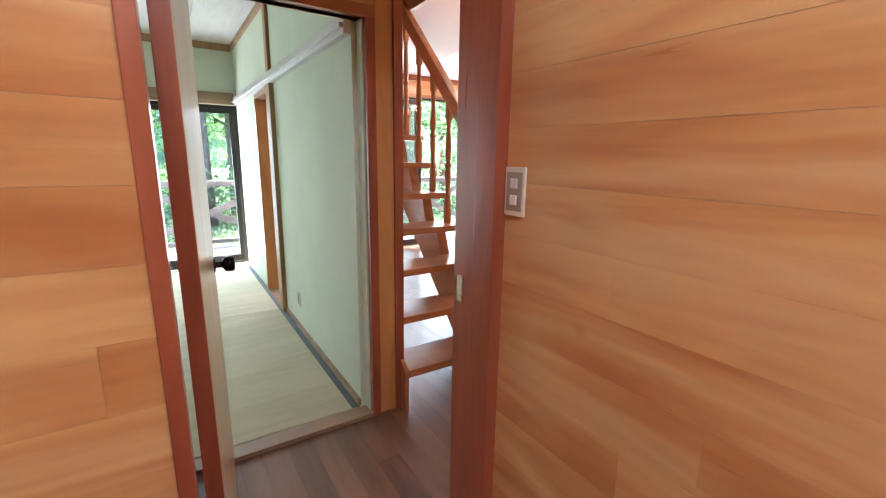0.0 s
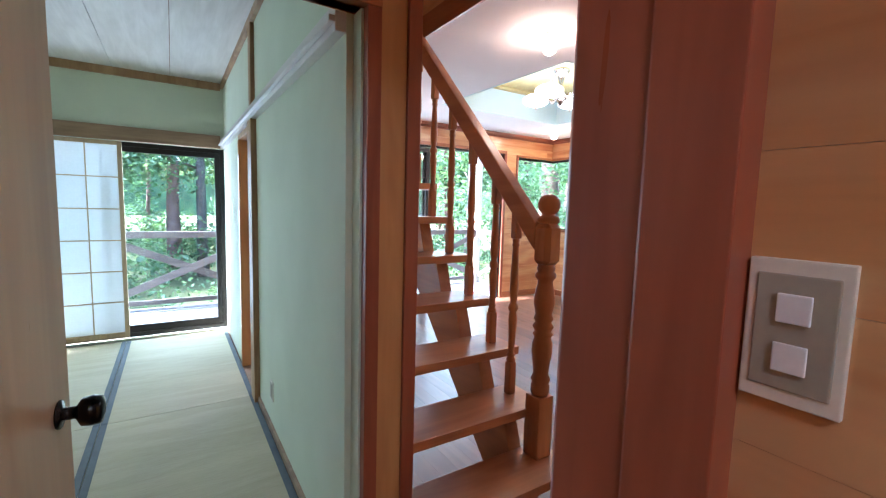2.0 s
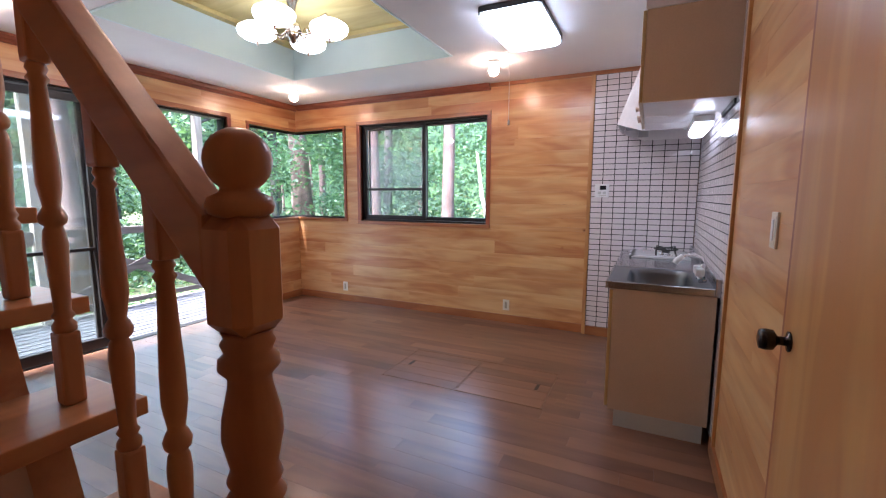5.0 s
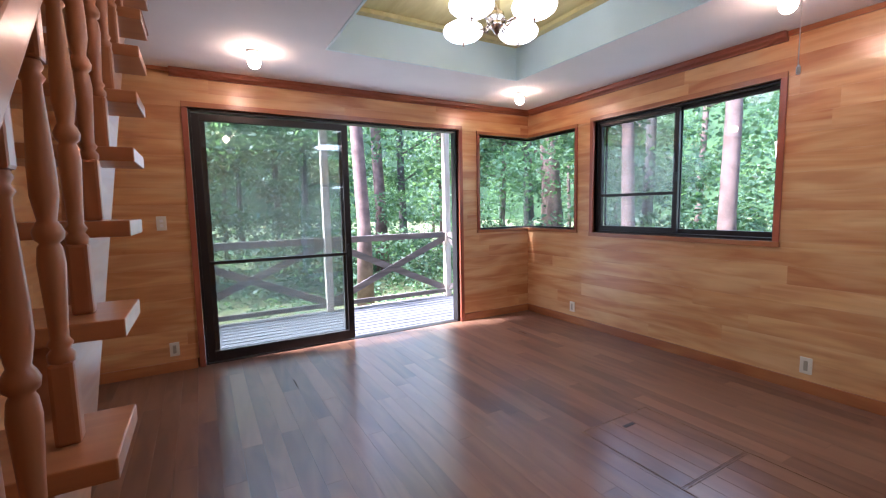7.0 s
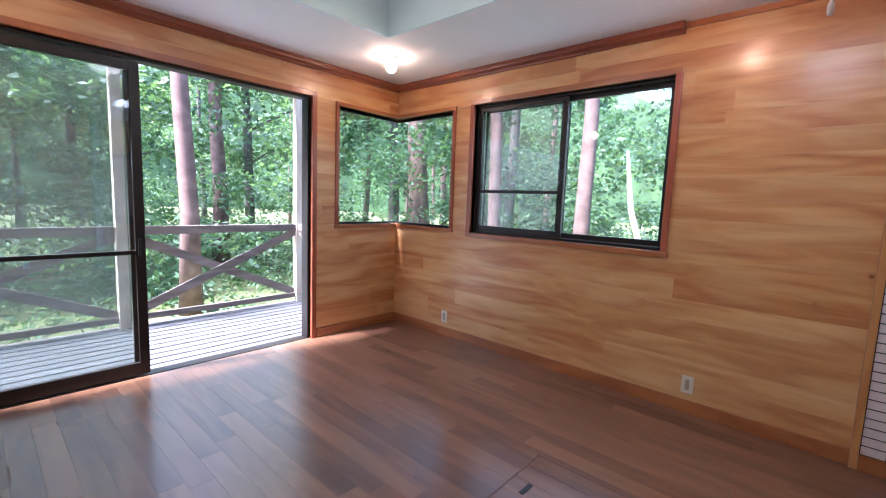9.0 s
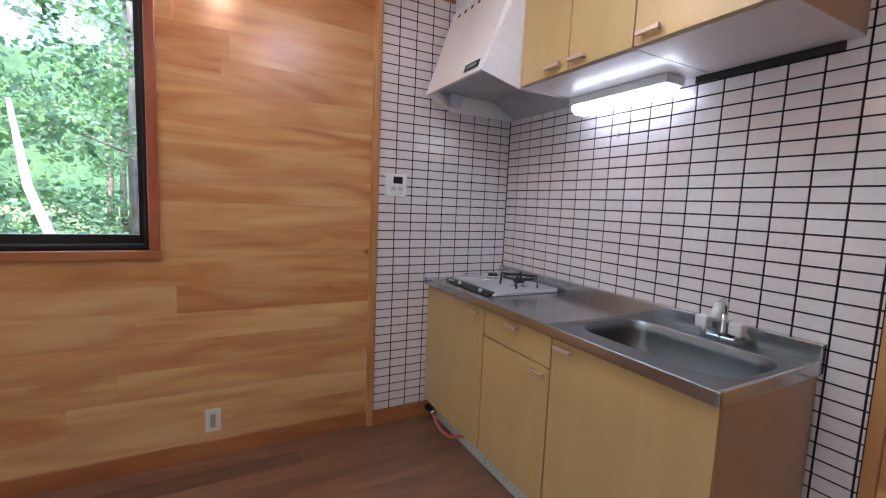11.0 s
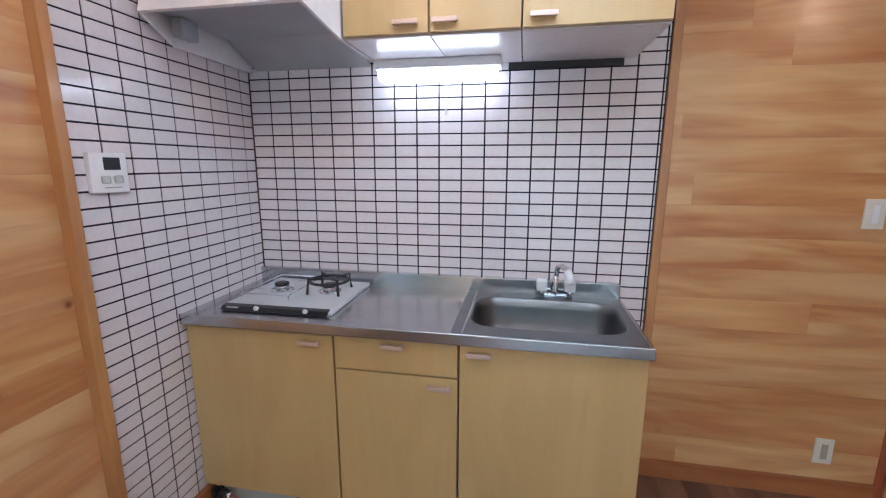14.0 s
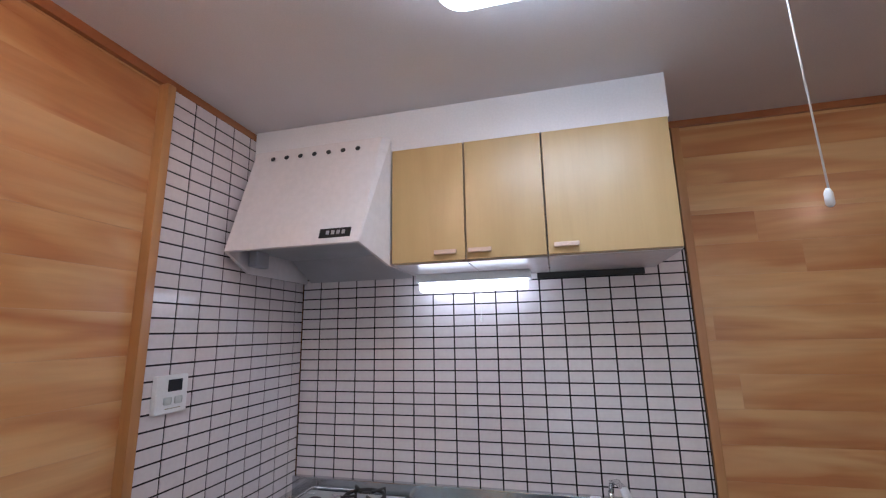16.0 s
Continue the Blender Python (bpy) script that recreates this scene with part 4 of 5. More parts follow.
base_unit(6.132, WT - 0.006, [("door", 0.11, 0.812, 6.22, 0.785)], "honey laminate base cabinet under the gas hob")
base_unit(5.672, 6.128, [("drawer", 0.692, 0.815, 5.905, 0.795), ("door", 0.115, 0.686, 5.735, 0.655)], "honey laminate base cabinet with a drawer and door")
base_unit(5.055, 5.668, [("door", 0.115, 0.815, 5.60, 0.79)], "honey laminate base cabinet under the sink", top=0.66)
part("side_panel", block(5.056, 5.072, 2.43, 2.935, 0.66, 0.822, 0.001), ply_side, bpy.data.objects["base_cabinet.002"])


def rounded(x0, x1, y0, y1, r, n=6):
    out = []
    for cx, cy, a in ((x1 - r, y1 - r, 0), (x0 + r, y1 - r, 90), (x0 + r, y0 + r, 180), (x1 - r, y0 + r, 270)):
        for i in range(n + 1):
            t = radians(a + 90 * i / n)
            out.append((cx + r * math.cos(t), cy + r * math.sin(t)))
    return out


ct = thing("worktop", (5.9, 2.7, 0.824), "brushed stainless steel worktop with a pressed sink", "worktop")
X0, X1, Y0, Y1, ZT = 5.048, WT, SOUTH + 0.002, 2.978, 0.86
bm = bmesh.new()
hole = rounded(5.085, 5.655, 2.52, 2.875, 0.1)
n = len(hole)
cx, cy = 5.37, 2.69
sx0, sx1 = X0 + 0.014, 5.70
outer = []
for hx, hy in hole:
    dx, dy = hx - cx, hy - cy
    k = min(((sx1 - cx) if dx > 0 else (sx0 - cx)) / dx if abs(dx) > 1e-6 else 1e9, ((Y1 - 0.01 - cy) if dy > 0 else (Y0 + 0.03 - cy)) / dy if abs(dy) > 1e-6 else 1e9)
    outer.append((cx + dx * k, cy + dy * k))
corners = [(sx1, Y1 - 0.01), (sx0, Y1 - 0.01), (sx0, Y0 + 0.03), (sx1, Y0 + 0.03)]
for q in corners:
    i = min(range(n), key=lambda j: (outer[j][0] - q[0]) ** 2 + (outer[j][1] - q[1]) ** 2)
    outer[i] = q
rings = [[bm.verts.new((*p, ZT)) for p in outer], [bm.verts.new((*p, ZT - 0.001)) for p in hole]]
for inset, dz, rr in ((0.006, 0.006, 0.098), (0.012, 0.04, 0.095), (0.02, 0.14, 0.09), (0.045, 0.165, 0.075), (0.07, 0.17, 0.06)):
    rings.append([bm.verts.new((*p, ZT - dz)) for p in rounded(5.085 + inset, 5.655 - inset, 2.52 + inset, 2.875 - inset, rr)])
for a, b in zip(rings, rings[1:]):
    for i in range(n):
        j = (i + 1) % n
        bm.faces.new((a[i], a[j], b[j], b[i])).smooth = a is not rings[0]
bm.faces.new(rings[-1])
# darkened steel stands in for the dim reflections inside the bowl
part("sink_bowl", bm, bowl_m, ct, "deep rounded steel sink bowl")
part("top_sheet", joined(block(5.70, X1, Y0 + 0.03, Y1 - 0.01, ZT - 0.012, ZT, 0), block(X0, X1, Y1 - 0.0105, Y1, 0.824, ZT + 0.004, 0.003), block(X0, X0 + 0.0145, Y0 + 0.03, Y1 - 0.011, 0.824, ZT + 0.004, 0.003)), steel, ct)
part("upstand", joined(block(X0, X1, Y0, Y0 + 0.03, 0.824, ZT + 0.062, 0.004), block(5.655, 5.662, Y0 + 0.034, Y1 - 0.02, ZT, ZT + 0.0025, 0.001)), steel, ct, "raised steel upstand")
part("drain", lathe(5.56, 2.62, [(0.04, 0), (0.04, 0.003), (0.03, 0.004)], 20, ZT - 0.17), iron, ct, "dark rubber drain cover")

tp = thing("mixer_tap", (5.32, 2.475, ZT), "chrome two-handle tap with white cube knobs", "tap")
part("tap_body", joined(block(5.255, 5.385, 2.46, 2.495, ZT, ZT + 0.018, 0.006), lathe(5.32, 2.478, [(0.018, 0), (0.016, 0.03), (0.012, 0.06), (0.012, 0.10)], 16, ZT)), chrome, tp)
part("spout", tube([(5.32, 2.478, ZT + 0.09), (5.315, 2.49, ZT + 0.135), (5.30, 2.53, ZT + 0.15), (5.285, 2.575, ZT + 0.145), (5.275, 2.61, ZT + 0.12)], 0.011, 10), chrome, tp)
part("spout_tip", tube([(5.283, 2.585, ZT + 0.142), (5.274, 2.615, ZT + 0.118), (5.27, 2.625, ZT + 0.10)], 0.016, 12), white_pl, tp, "white plastic spray tip")
for x in (5.262, 5.378):
    part("tap_stem", lathe(x, 2.49, [(0.013, 0.0), (0.011, 0.045)], 12, ZT), chrome, tp)
    part("tap_knob", block(x - 0.022, x + 0.022, 2.475, 2.52, ZT + 0.035, ZT + 0.08, 0.008), white_pl, tp, "white plastic cube knob")

gh = thing("gas_hob", (6.4, 2.69, ZT), "white enamel two-burner gas hob with black front", "gas hob")
part("hob_plate", soften(prism([(2.47, ZT + 0.002), (2.885, ZT + 0.002), (2.885, ZT + 0.012), (2.86, ZT + 0.020), (2.47, ZT + 0.020)], 0, 6.165, 6.625), 0.004), hob_m, gh)
part("control_strip", prism([(2.886, ZT + 0.006), (2.905, ZT + 0.006), (2.888, ZT + 0.018), (2.868, ZT + 0.022), (2.868, ZT + 0.018)], 0, 6.178, 6.622), black_p, gh, "black control strip")
for x in (6.265, 6.47):
    k = lathe(0, 0, [(0.009, 0), (0.009, 0.012), (0.004, 0.014)], 14)
    bmesh.ops.transform(k, matrix=Matrix.Translation((x, 2.893, ZT + 0.013)) @ Matrix.Rotation(radians(-60), 4, "X"), verts=k.verts)
    part("dial", k, white_pl, gh, "small white dial")
part("maker_mark", block(6.55, 6.60, 2.892, 2.897, ZT + 0.012, ZT + 0.016, 0), toe_w, gh, "small plain pale mark")
for x, y in ((6.50, 2.66), (6.285, 2.64)):
    part("burner", joined(lathe(x, y, [(0.05, 0), (0.048, 0.004), (0.03, 0.006)], 24, ZT + 0.020), lathe(x, y, [(0.03, 0.004), (0.032, 0.02), (0.026, 0.024)], 24, ZT + 0.020)), chrome, gh)
    part("burner_cap", lathe(x, y, [(0.030, 0.0), (0.031, 0.009), (0.02, 0.013)], 24, ZT + 0.044), iron, gh, "black cast iron cap")
ring = [(6.285 + 0.082 * math.cos(t * math.pi / 12), 2.64 + 0.082 * math.sin(t * math.pi / 12), ZT + 0.07) for t in range(25)]
fingers = []
for t in range(4):
    a = math.pi / 4 + t * math.pi / 2
    ca, sa = math.cos(a), math.sin(a)
    fingers.append(tube([(6.285 + 0.1 * ca, 2.64 + 0.1 * sa, ZT + 0.022), (6.285 + 0.092 * ca, 2.64 + 0.092 * sa, ZT + 0.086), (6.285 + 0.035 * ca, 2.64 + 0.035 * sa, ZT + 0.08)], 0.006, 6))
part("pan_support", joined(tube(ring, 0.0065, 8), *fingers), iron, gh, "black cast iron ring stand")
wires = [tube([(6.39, 2.50, ZT + 0.042), (6.60, 2.50, ZT + 0.042), (6.60, 2.80, ZT + 0.042), (6.39, 2.80, ZT + 0.042), (6.39, 2.50, ZT + 0.042)], 0.0028, 6)]
for y in (2.58, 2.74):
    wires.append(tube([(6.39, y, ZT + 0.042), (6.46, y, ZT + 0.044)], 0.0028, 6))
    wires.append(tube([(6.60, y, ZT + 0.042), (6.54, y, ZT + 0.044)], 0.0028, 6))
for x, y in ((6.39, 2.5), (6.6, 2.5), (6.39, 2.8), (6.6, 2.8)):
    wires.append(tube([(x, y, ZT + 0.020), (x, y, ZT + 0.042)], 0.0028, 6))
part("wire_grate", joined(*wires), chrome, gh, "thin steel wire grate")

gv = thing("gas_valve", (6.68, 2.93, 0.03), "black gas cock with a pink rubber hose", "gas valve")
part("valve_body", joined(tube([(6.70, 2.91, 0.0), (6.70, 2.92, 0.06)], 0.016, 10), tube([(6.72, 2.93, 0.055), (6.64, 2.94, 0.055)], 0.018, 10), block(6.69, 6.71, 2.93, 2.965, 0.05, 0.085, 0.004)), black_p, gv)
part("valve_nut", tube([(6.655, 2.938, 0.055), (6.63, 2.94, 0.052)], 0.021, 6), chrome, gv)
part("hose", tube([(6.63, 2.94, 0.052), (6.56, 2.955, 0.03), (6.50, 2.955, 0.016), (6.42, 2.945, 0.02), (6.35, 2.91, 0.05), (6.33, 2.87, 0.08)], 0.009, 10), hose_m, gv, "pink rubber gas hose")


def wall_unit(x0, x1, hx, label):
    u = thing("wall_cabinet", ((x0 + x1) / 2, 2.6, 1.84), label, "kitchen cabinet", "kitchen wall cabinets")
    part("carcass", block(x0 + 0.0005, x1 - 0.0005, SOUTH + 0.002, 2.84, 1.84, 2.308, 0.001), ply_side, u, "beige cabinet body")
    f = part("door", block(x0 + 0.002, x1 - 0.002, 2.842, 2.86, 1.842, 2.306, 0.002), ply_z, u, "honey laminate door")
    bar_handle(f, hx, 1.872, 2.86)
    part("underside", block(x0 + 0.001, x1 - 0.001, SOUTH + 0.003, 2.838, 1.8365, 1.8395, 0), white_e, u, "glossy white underside")
    return u


wall_unit(5.057, 5.494, 5.43, "wide honey laminate wall cabinet with a bar handle")
wall_unit(5.496, 5.789, 5.735, "honey laminate wall cabinet over the lamp")
wall_unit(5.791, 6.085, 5.865, "honey laminate wall cabinet beside the hood")
part("shelf_rail", block(5.1, 5.55, SOUTH + 0.002, SOUTH + 0.014, 1.81, 1.836, 0.001), bronze, thing("under_cabinet_rail", (5.3, SOUTH, 1.81), "thin dark rail under the wall cabinets", "rail"))

hd = thing("range_hood", (6.4, 2.75, 1.83), "white enamel slanted range hood with round vents", "range hood")
B0, B1, T0, T1 = (6.138, 3.04, 1.90), (6.70, 3.04, 1.90), (6.122, 2.875, 2.37), (6.715, 2.875, 2.37)
bm = bmesh.new()
fr_o = [bm.verts.new(p) for p in (B0, B1, T1, T0)]
back = [bm.verts.new(p) for p in ((6.092, 2.86, 1.835), (6.735, 2.86, 1.835), (6.735, 2.42, 2.305), (6.092, 2.42, 2.305))]
mid = [bm.verts.new(p) for p in ((6.092, 2.415, 1.835), (6.735, 2.415, 1.835))]
edge = [bm.verts.new(p) for p in ((6.092, 2.853, 2.36), (6.735, 2.853, 2.36))]
bm.faces.new(fr_o)
bm.faces.new((fr_o[0], fr_o[3], edge[0], back[0]))
bm.faces.new((fr_o[1], back[1], edge[1], fr_o[2]))
bm.faces.new((fr_o[3], fr_o[2], edge[1], edge[0]))
bm.faces.new((edge[0], edge[1], back[2], back[3]))
bm.faces.new((back[0], edge[0], back[3], mid[0]))
bm.faces.new((back[1], mid[1], back[2], edge[1]))
bmesh.ops.bevel(bm, geom=[e for e in bm.edges if e.verts[0] in fr_o and e.verts[1] in fr_o], offset=0.003, segments=2, affect="EDGES", profile=0.6)
shell = part("hood_shell", bm, white_e, hd)
sol = shell.modifiers.new("wall", "SOLIDIFY")
sol.thickness, sol.offset = 0.012, -1.0
part("hood_inside", prism([(SOUTH + 0.006, 1.842), (2.60, 1.93), (3.0, 1.925), (3.0, 1.935), (2.60, 1.945), (SOUTH + 0.006, 1.86)], 0, 6.15, 6.70), hood_in, hd, "grey inside of the hood")
part("duct_switch", block(6.66, 6.70, 2.82, 2.90, 1.86, 1.925, 0.004), hood_in, hd, "small grey fitting")


def on_hood(bm, u, v, out):
    """Moves a part to the slanted front: u along x, v from its foot to its top."""
    m = Matrix.Translation((u, 3.04 - 0.165 * v + 0.95 * out, 1.90 + 0.47 * v + 0.3 * out)) @ Matrix.Rotation(math.atan2(0.165, 0.47), 4, "X")
    bmesh.ops.transform(bm, matrix=m, verts=bm.verts)
    return bm


part("control_panel", on_hood(block(-0.062, 0.062, -0.002, 0.002, -0.019, 0.019, 0.001), 6.238, 0.085, 0.002), black_p, hd, "black control panel")
for i in range(4):
    part("button", on_hood(block(-0.006, 0.006, -0.002, 0.002, -0.008, 0.008, 0.001), 6.203 + i * 0.021, 0.085, 0.005), hood_in, hd, "small grey button")
for i in range(7):
    b2 = lathe(0, 0, [(0.0105, -0.0015), (0.0105, 0.0015)], 14)
    bmesh.ops.rotate(b2, verts=b2.verts, matrix=Matrix.Rotation(radians(90), 3, "X"))
    part("vent_hole", on_hood(b2, 6.22 + i * 0.066, 0.9, 0.002), iron, hd, "dark round vent hole")

fl = thing("under_cabinet_lamp", (5.83, 2.52, 1.80), "lit white tube lamp under the wall cabinets", "lamp")
part("lamp_base", block(5.575, 6.085, 2.45, 2.56, 1.80, 1.836, 0.004), white_pl, fl)
part("diffuser", soften(prism([(2.455, 1.80), (2.455, 1.775), (2.475, 1.76), (2.535, 1.76), (2.555, 1.775), (2.555, 1.80)], 0, 5.59, 6.07), 0.003), tube_m, fl, "glowing white cover")
part("pull_cord", tube([(5.79, 2.545, 1.76), (5.791, 2.546, 1.64)], 0.0012, 5), white_pl, fl, "thin white cord")
part("cord_bob", lathe(5.791, 2.546, [(0.003, 0), (0.006, 0.008), (0.003, 0.024)], 10, 1.62), white_pl, fl, "small white bob")

rm = thing("water_heater_remote", (WT, 3.186, 1.335), "white water heater remote with a dark display", "remote control")
part("remote_body", block(WT - 0.02, WT - 0.0005, 3.125, 3.248, 1.335, 1.457, 0.005), white_pl, rm)
part("display", block(WT - 0.0215, WT - 0.019, 3.150, 3.205, 1.405, 1.443, 0.001), lcd, rm, "dark display")
for y, z in ((3.163, 1.376), (3.205, 1.376)):
    part("button", block(WT - 0.024, WT - 0.019, y - 0.014, y + 0.014, z - 0.012, z + 0.012, 0.006), toe_w, rm, "pale grey button")
part("print_bar", block(WT - 0.0206, WT - 0.0195, 3.15, 3.21, 1.35, 1.353, 0), plate_g, rm)


# ---------------------------------------------------------------- switches and sockets
def wall_plate(kind, axis, face, inward, u, z, w, h, inner, label, inners=1, mat_in=None):
    t = thing(kind, (u, face, z) if axis == 1 else (face, u, z), label, kind.replace("_", " "))

    def put(nm, a, c, v0, v1, d0, d1, m, lab=""):
        p0, p1 = sorted((face + inward * d0, face + inward * d1))
        return part(nm, block(a, c, p0, p1, v0, v1, 0.0015) if axis == 1 else block(p0, p1, a, c, v0, v1, 0.0015), m, t, lab)
    put("plate", u - w / 2, u + w / 2, z - h / 2, z + h / 2, -0.0005, 0.007, plate_w)
    put("insert", u - w * 0.4, u + w * 0.4, z - h * 0.4, z + h * 0.4, 0.006, 0.0085, mat_in or plate_w)
    for i in range(inners):
        zz = z + (i - (inners - 1) / 2) * h * 0.34
        put(inner, u - w * 0.17, u + w * 0.17, zz - h * (0.3 if inners == 1 else 0.1), zz + h * (0.3 if inners == 1 else 0.1), 0.008, 0.0115, white_pl if inner == "rocker" else plate_g)
    return t


wall_plate("light_switch", 0, BATH_E, -1, 2.127, 1.279, 0.07, 0.122, "rocker", "grey-beige plate with two white rocker switches", 2, plate_g)
wall_plate("wall_socket", 0, EAST, -1, 4.10, 0.19, 0.07, 0.115, "socket_face", "ivory wall socket in the cedar boards")
wall_plate("wall_socket", 0, EAST, -1, 6.24, 0.19, 0.07, 0.115, "socket_face", "ivory wall socket in the cedar boards")
wall_plate("wall_socket", 1, NORTH, -1, 2.93, 0.19, 0.07, 0.115, "socket_face", "ivory wall socket beside the garden door")
wall_plate("light_switch", 1, NORTH, -1, 2.91, 1.245, 0.07, 0.115, "rocker", "pale switch plate beside the garden door", 2)
wall_plate("wall_socket", 1, SOUTH, 1, 4.165, 0.22, 0.07, 0.115, "socket_face", "ivory wall socket beside the kitchenette")
wall_plate("light_switch", 1, SOUTH, 1, 4.15, 1.24, 0.07, 0.115, "rocker", "ivory switch plate beside the kitchenette")
wall_plate("wall_socket", 0, 2.0, -1, 4.56, 0.27, 0.07, 0.115, "socket_face", "dark grey wall socket in the plaster wall", 1, plate_g)

# ---------------------------------------------------------------- floor hatch
for y0, hy in ((3.32, 3.42), (3.93, 4.44)):
    h = thing("floor_hatch", (5.36, y0 + 0.3, 0.0), "walnut floor hatch with a thin brown edge and dark grip", "floor hatch", "floor hatches")
    part("hatch_rim", joined(block(5.056, 5.06, y0, y0 + 0.61, -0.012, 0.0025, 0), block(5.64, 5.644, y0, y0 + 0.61, -0.012, 0.0025, 0), block(5.06, 5.64, y0 + 0.004, y0 + 0.008, -0.012, 0.0025, 0), block(5.06, 5.64, y0 + 0.602, y0 + 0.606, -0.012, 0.0025, 0)), hatch_y, h, "thin brown rim")
    for k in range(5):
        part("hatch_board", block(5.063 + k * 0.115, 5.063 + k * 0.115 + 0.1135, y0 + 0.011, y0 + 0.599, -0.012, 0.002, 0.001), floor_y, h)
    part("grip", block(5.31, 5.40, hy - 0.012, hy + 0.012, 0.001, 0.004, 0.001), bronze, h, "recessed dark grip")

# ---------------------------------------------------------------- lamps
for x, y in ((3.60, 6.31), (6.10, 6.34), (6.08, 4.04), (3.60, 4.04)):
    b = thing("ceiling_bulb", (x, y, CEIL), "warm lit bulb in a white ceiling socket", "ceiling lamp", "ceiling bulbs")
    part("socket", lathe(x, y, [(0.055, 0), (0.055, -0.012), (0.03, -0.02), (0.028, -0.035)], 20, CEIL), white_pl, b)
    part("bulb", lathe(x, y, [(0.02, -0.03), (0.03, -0.042), (0.042, -0.062), (0.045, -0.08), (0.04, -0.1), (0.024, -0.118), (0.004, -0.125)], 18, CEIL), bulb_m, b, "glowing warm bulb")

# added lamp, never in view: brightens the first room and its doorway
fl_lamp = thing("round_ceiling_lamp", (1.3, 0.8, CEIL), "round lit ceiling lamp added out of view to brighten the first room", "ceiling lamp")
part("lamp_base", lathe(1.3, 0.8, [(0.2, 0), (0.2, -0.02)], 28, CEIL - 0.001), white_pl, fl_lamp)
part("diffuser", lathe(1.3, 0.8, [(0.22, -0.021), (0.22, -0.06), (0.19, -0.085), (0.1, -0.1), (0.01, -0.104)], 28, CEIL), room_m, fl_lamp, "glowing warm white diffuser")

LX0, LX1, LY0, LY1 = 5.04, 5.73, 3.40, 3.79
sq = thing("led_ceiling_lamp", (5.385, 3.595, CEIL), "rectangular lit ceiling lamp with dark frame and pull cord", "ceiling lamp")
bm = bmesh.new()
lo_ring = rounded(LX0, LX1, LY0, LY1, 0.03)
r0 = [bm.verts.new((*p, CEIL - 0.001)) for p in lo_ring]
r1 = [bm.verts.new((*p, CEIL - 0.035)) for p in lo_ring]
for i in range(len(r0)):
    j = (i + 1) % len(r0)
    bm.faces.new((r0[i], r0[j], r1[j], r1[i]))
bm.faces.new(r0)
bm.faces.new(r1[::-1])
part("lamp_frame", bm, black_p, sq, "dark frame")
bm = bmesh.new()
rr = []
for ins, z in ((0.004, -0.036), (0.004, -0.06), (0.012, -0.072), (0.03, -0.08)):
    rr.append([bm.verts.new((*p, CEIL + z)) for p in rounded(LX0 + ins, LX1 - ins, LY0 + ins, LY1 - ins, 0.06)])
for a, b in zip(rr, rr[1:]):
    for i in range(len(a)):
        j = (i + 1) % len(a)
        bm.faces.new((a[i], a[j], b[j], b[i]))
bm.faces.new(rr[0])
bm.faces.new(rr[-1][::-1])
part("diffuser", bm, panel_m, sq, "glowing cool white diffuser")
part("pull_cord", tube([(5.045, 3.575, CEIL - 0.03), (5.04, 3.573, 2.1), (5.035, 3.572, 1.80)], 0.0016, 6), white_pl, sq, "long white cord")
part("cord_bob", lathe(5.036, 3.571, [(0.003, 0), (0.0065, 0.005), (0.0065, 0.024), (0.003, 0.032)], 12, 1.77), white_pl, sq, "white cord bob")

CX, CY = 4.935, 5.175
ch = thing("chandelier", (CX, CY, 2.80), "nickel four-arm chandelier with lit opal glass bowls", "chandelier")
part("canopy", lathe(CX, CY, [(0.085, 2.80), (0.085, 2.785), (0.075, 2.78), (0.075, 2.765), (0.05, 2.75), (0.035, 2.72), (0.022, 2.66), (0.02, 2.60), (0.028, 2.58)], 24), nickel, ch)
part("hub", lathe(CX, CY, [(0.02, 2.60), (0.05, 2.57), (0.055, 2.54), (0.04, 2.52), (0.048, 2.505), (0.05, 2.49), (0.03, 2.47), (0.02, 2.45), (0.008, 2.44)], 20), nickel, ch)
for i in range(4):
    a = radians(20 + 90 * i)
    ca, sa = math.cos(a), math.sin(a)

    def at(r, z):
        return (CX + r * ca, CY + r * sa, z)
    arm = part("arm", tube([at(0.04, 2.53), at(0.09, 2.50), at(0.14, 2.51), at(0.18, 2.56), at(0.215, 2.62), at(0.25, 2.635), at(0.272, 2.61), at(0.272, 2.58)], 0.0085, 8), nickel, ch)
    part("scroll", tube([at(0.05, 2.51), at(0.08, 2.475), at(0.105, 2.485), at(0.10, 2.51)], 0.008, 8), nickel, ch)
    part("shade", lathe(*at(0.272, 0)[:2], [(0.03, 2.585), (0.09, 2.58), (0.13, 2.555), (0.138, 2.535), (0.13, 2.51), (0.10, 2.485), (0.05, 2.468), (0.012, 2.463)], 28), shade_m, ch, "glowing opal glass bowl")
    part("finial", lathe(*at(0.272, 0)[:2], [(0.012, 2.463), (0.012, 2.457), (0.005, 2.453), (0.008, 2.443), (0.002, 2.435)], 12), nickel, ch, "small metal finial")

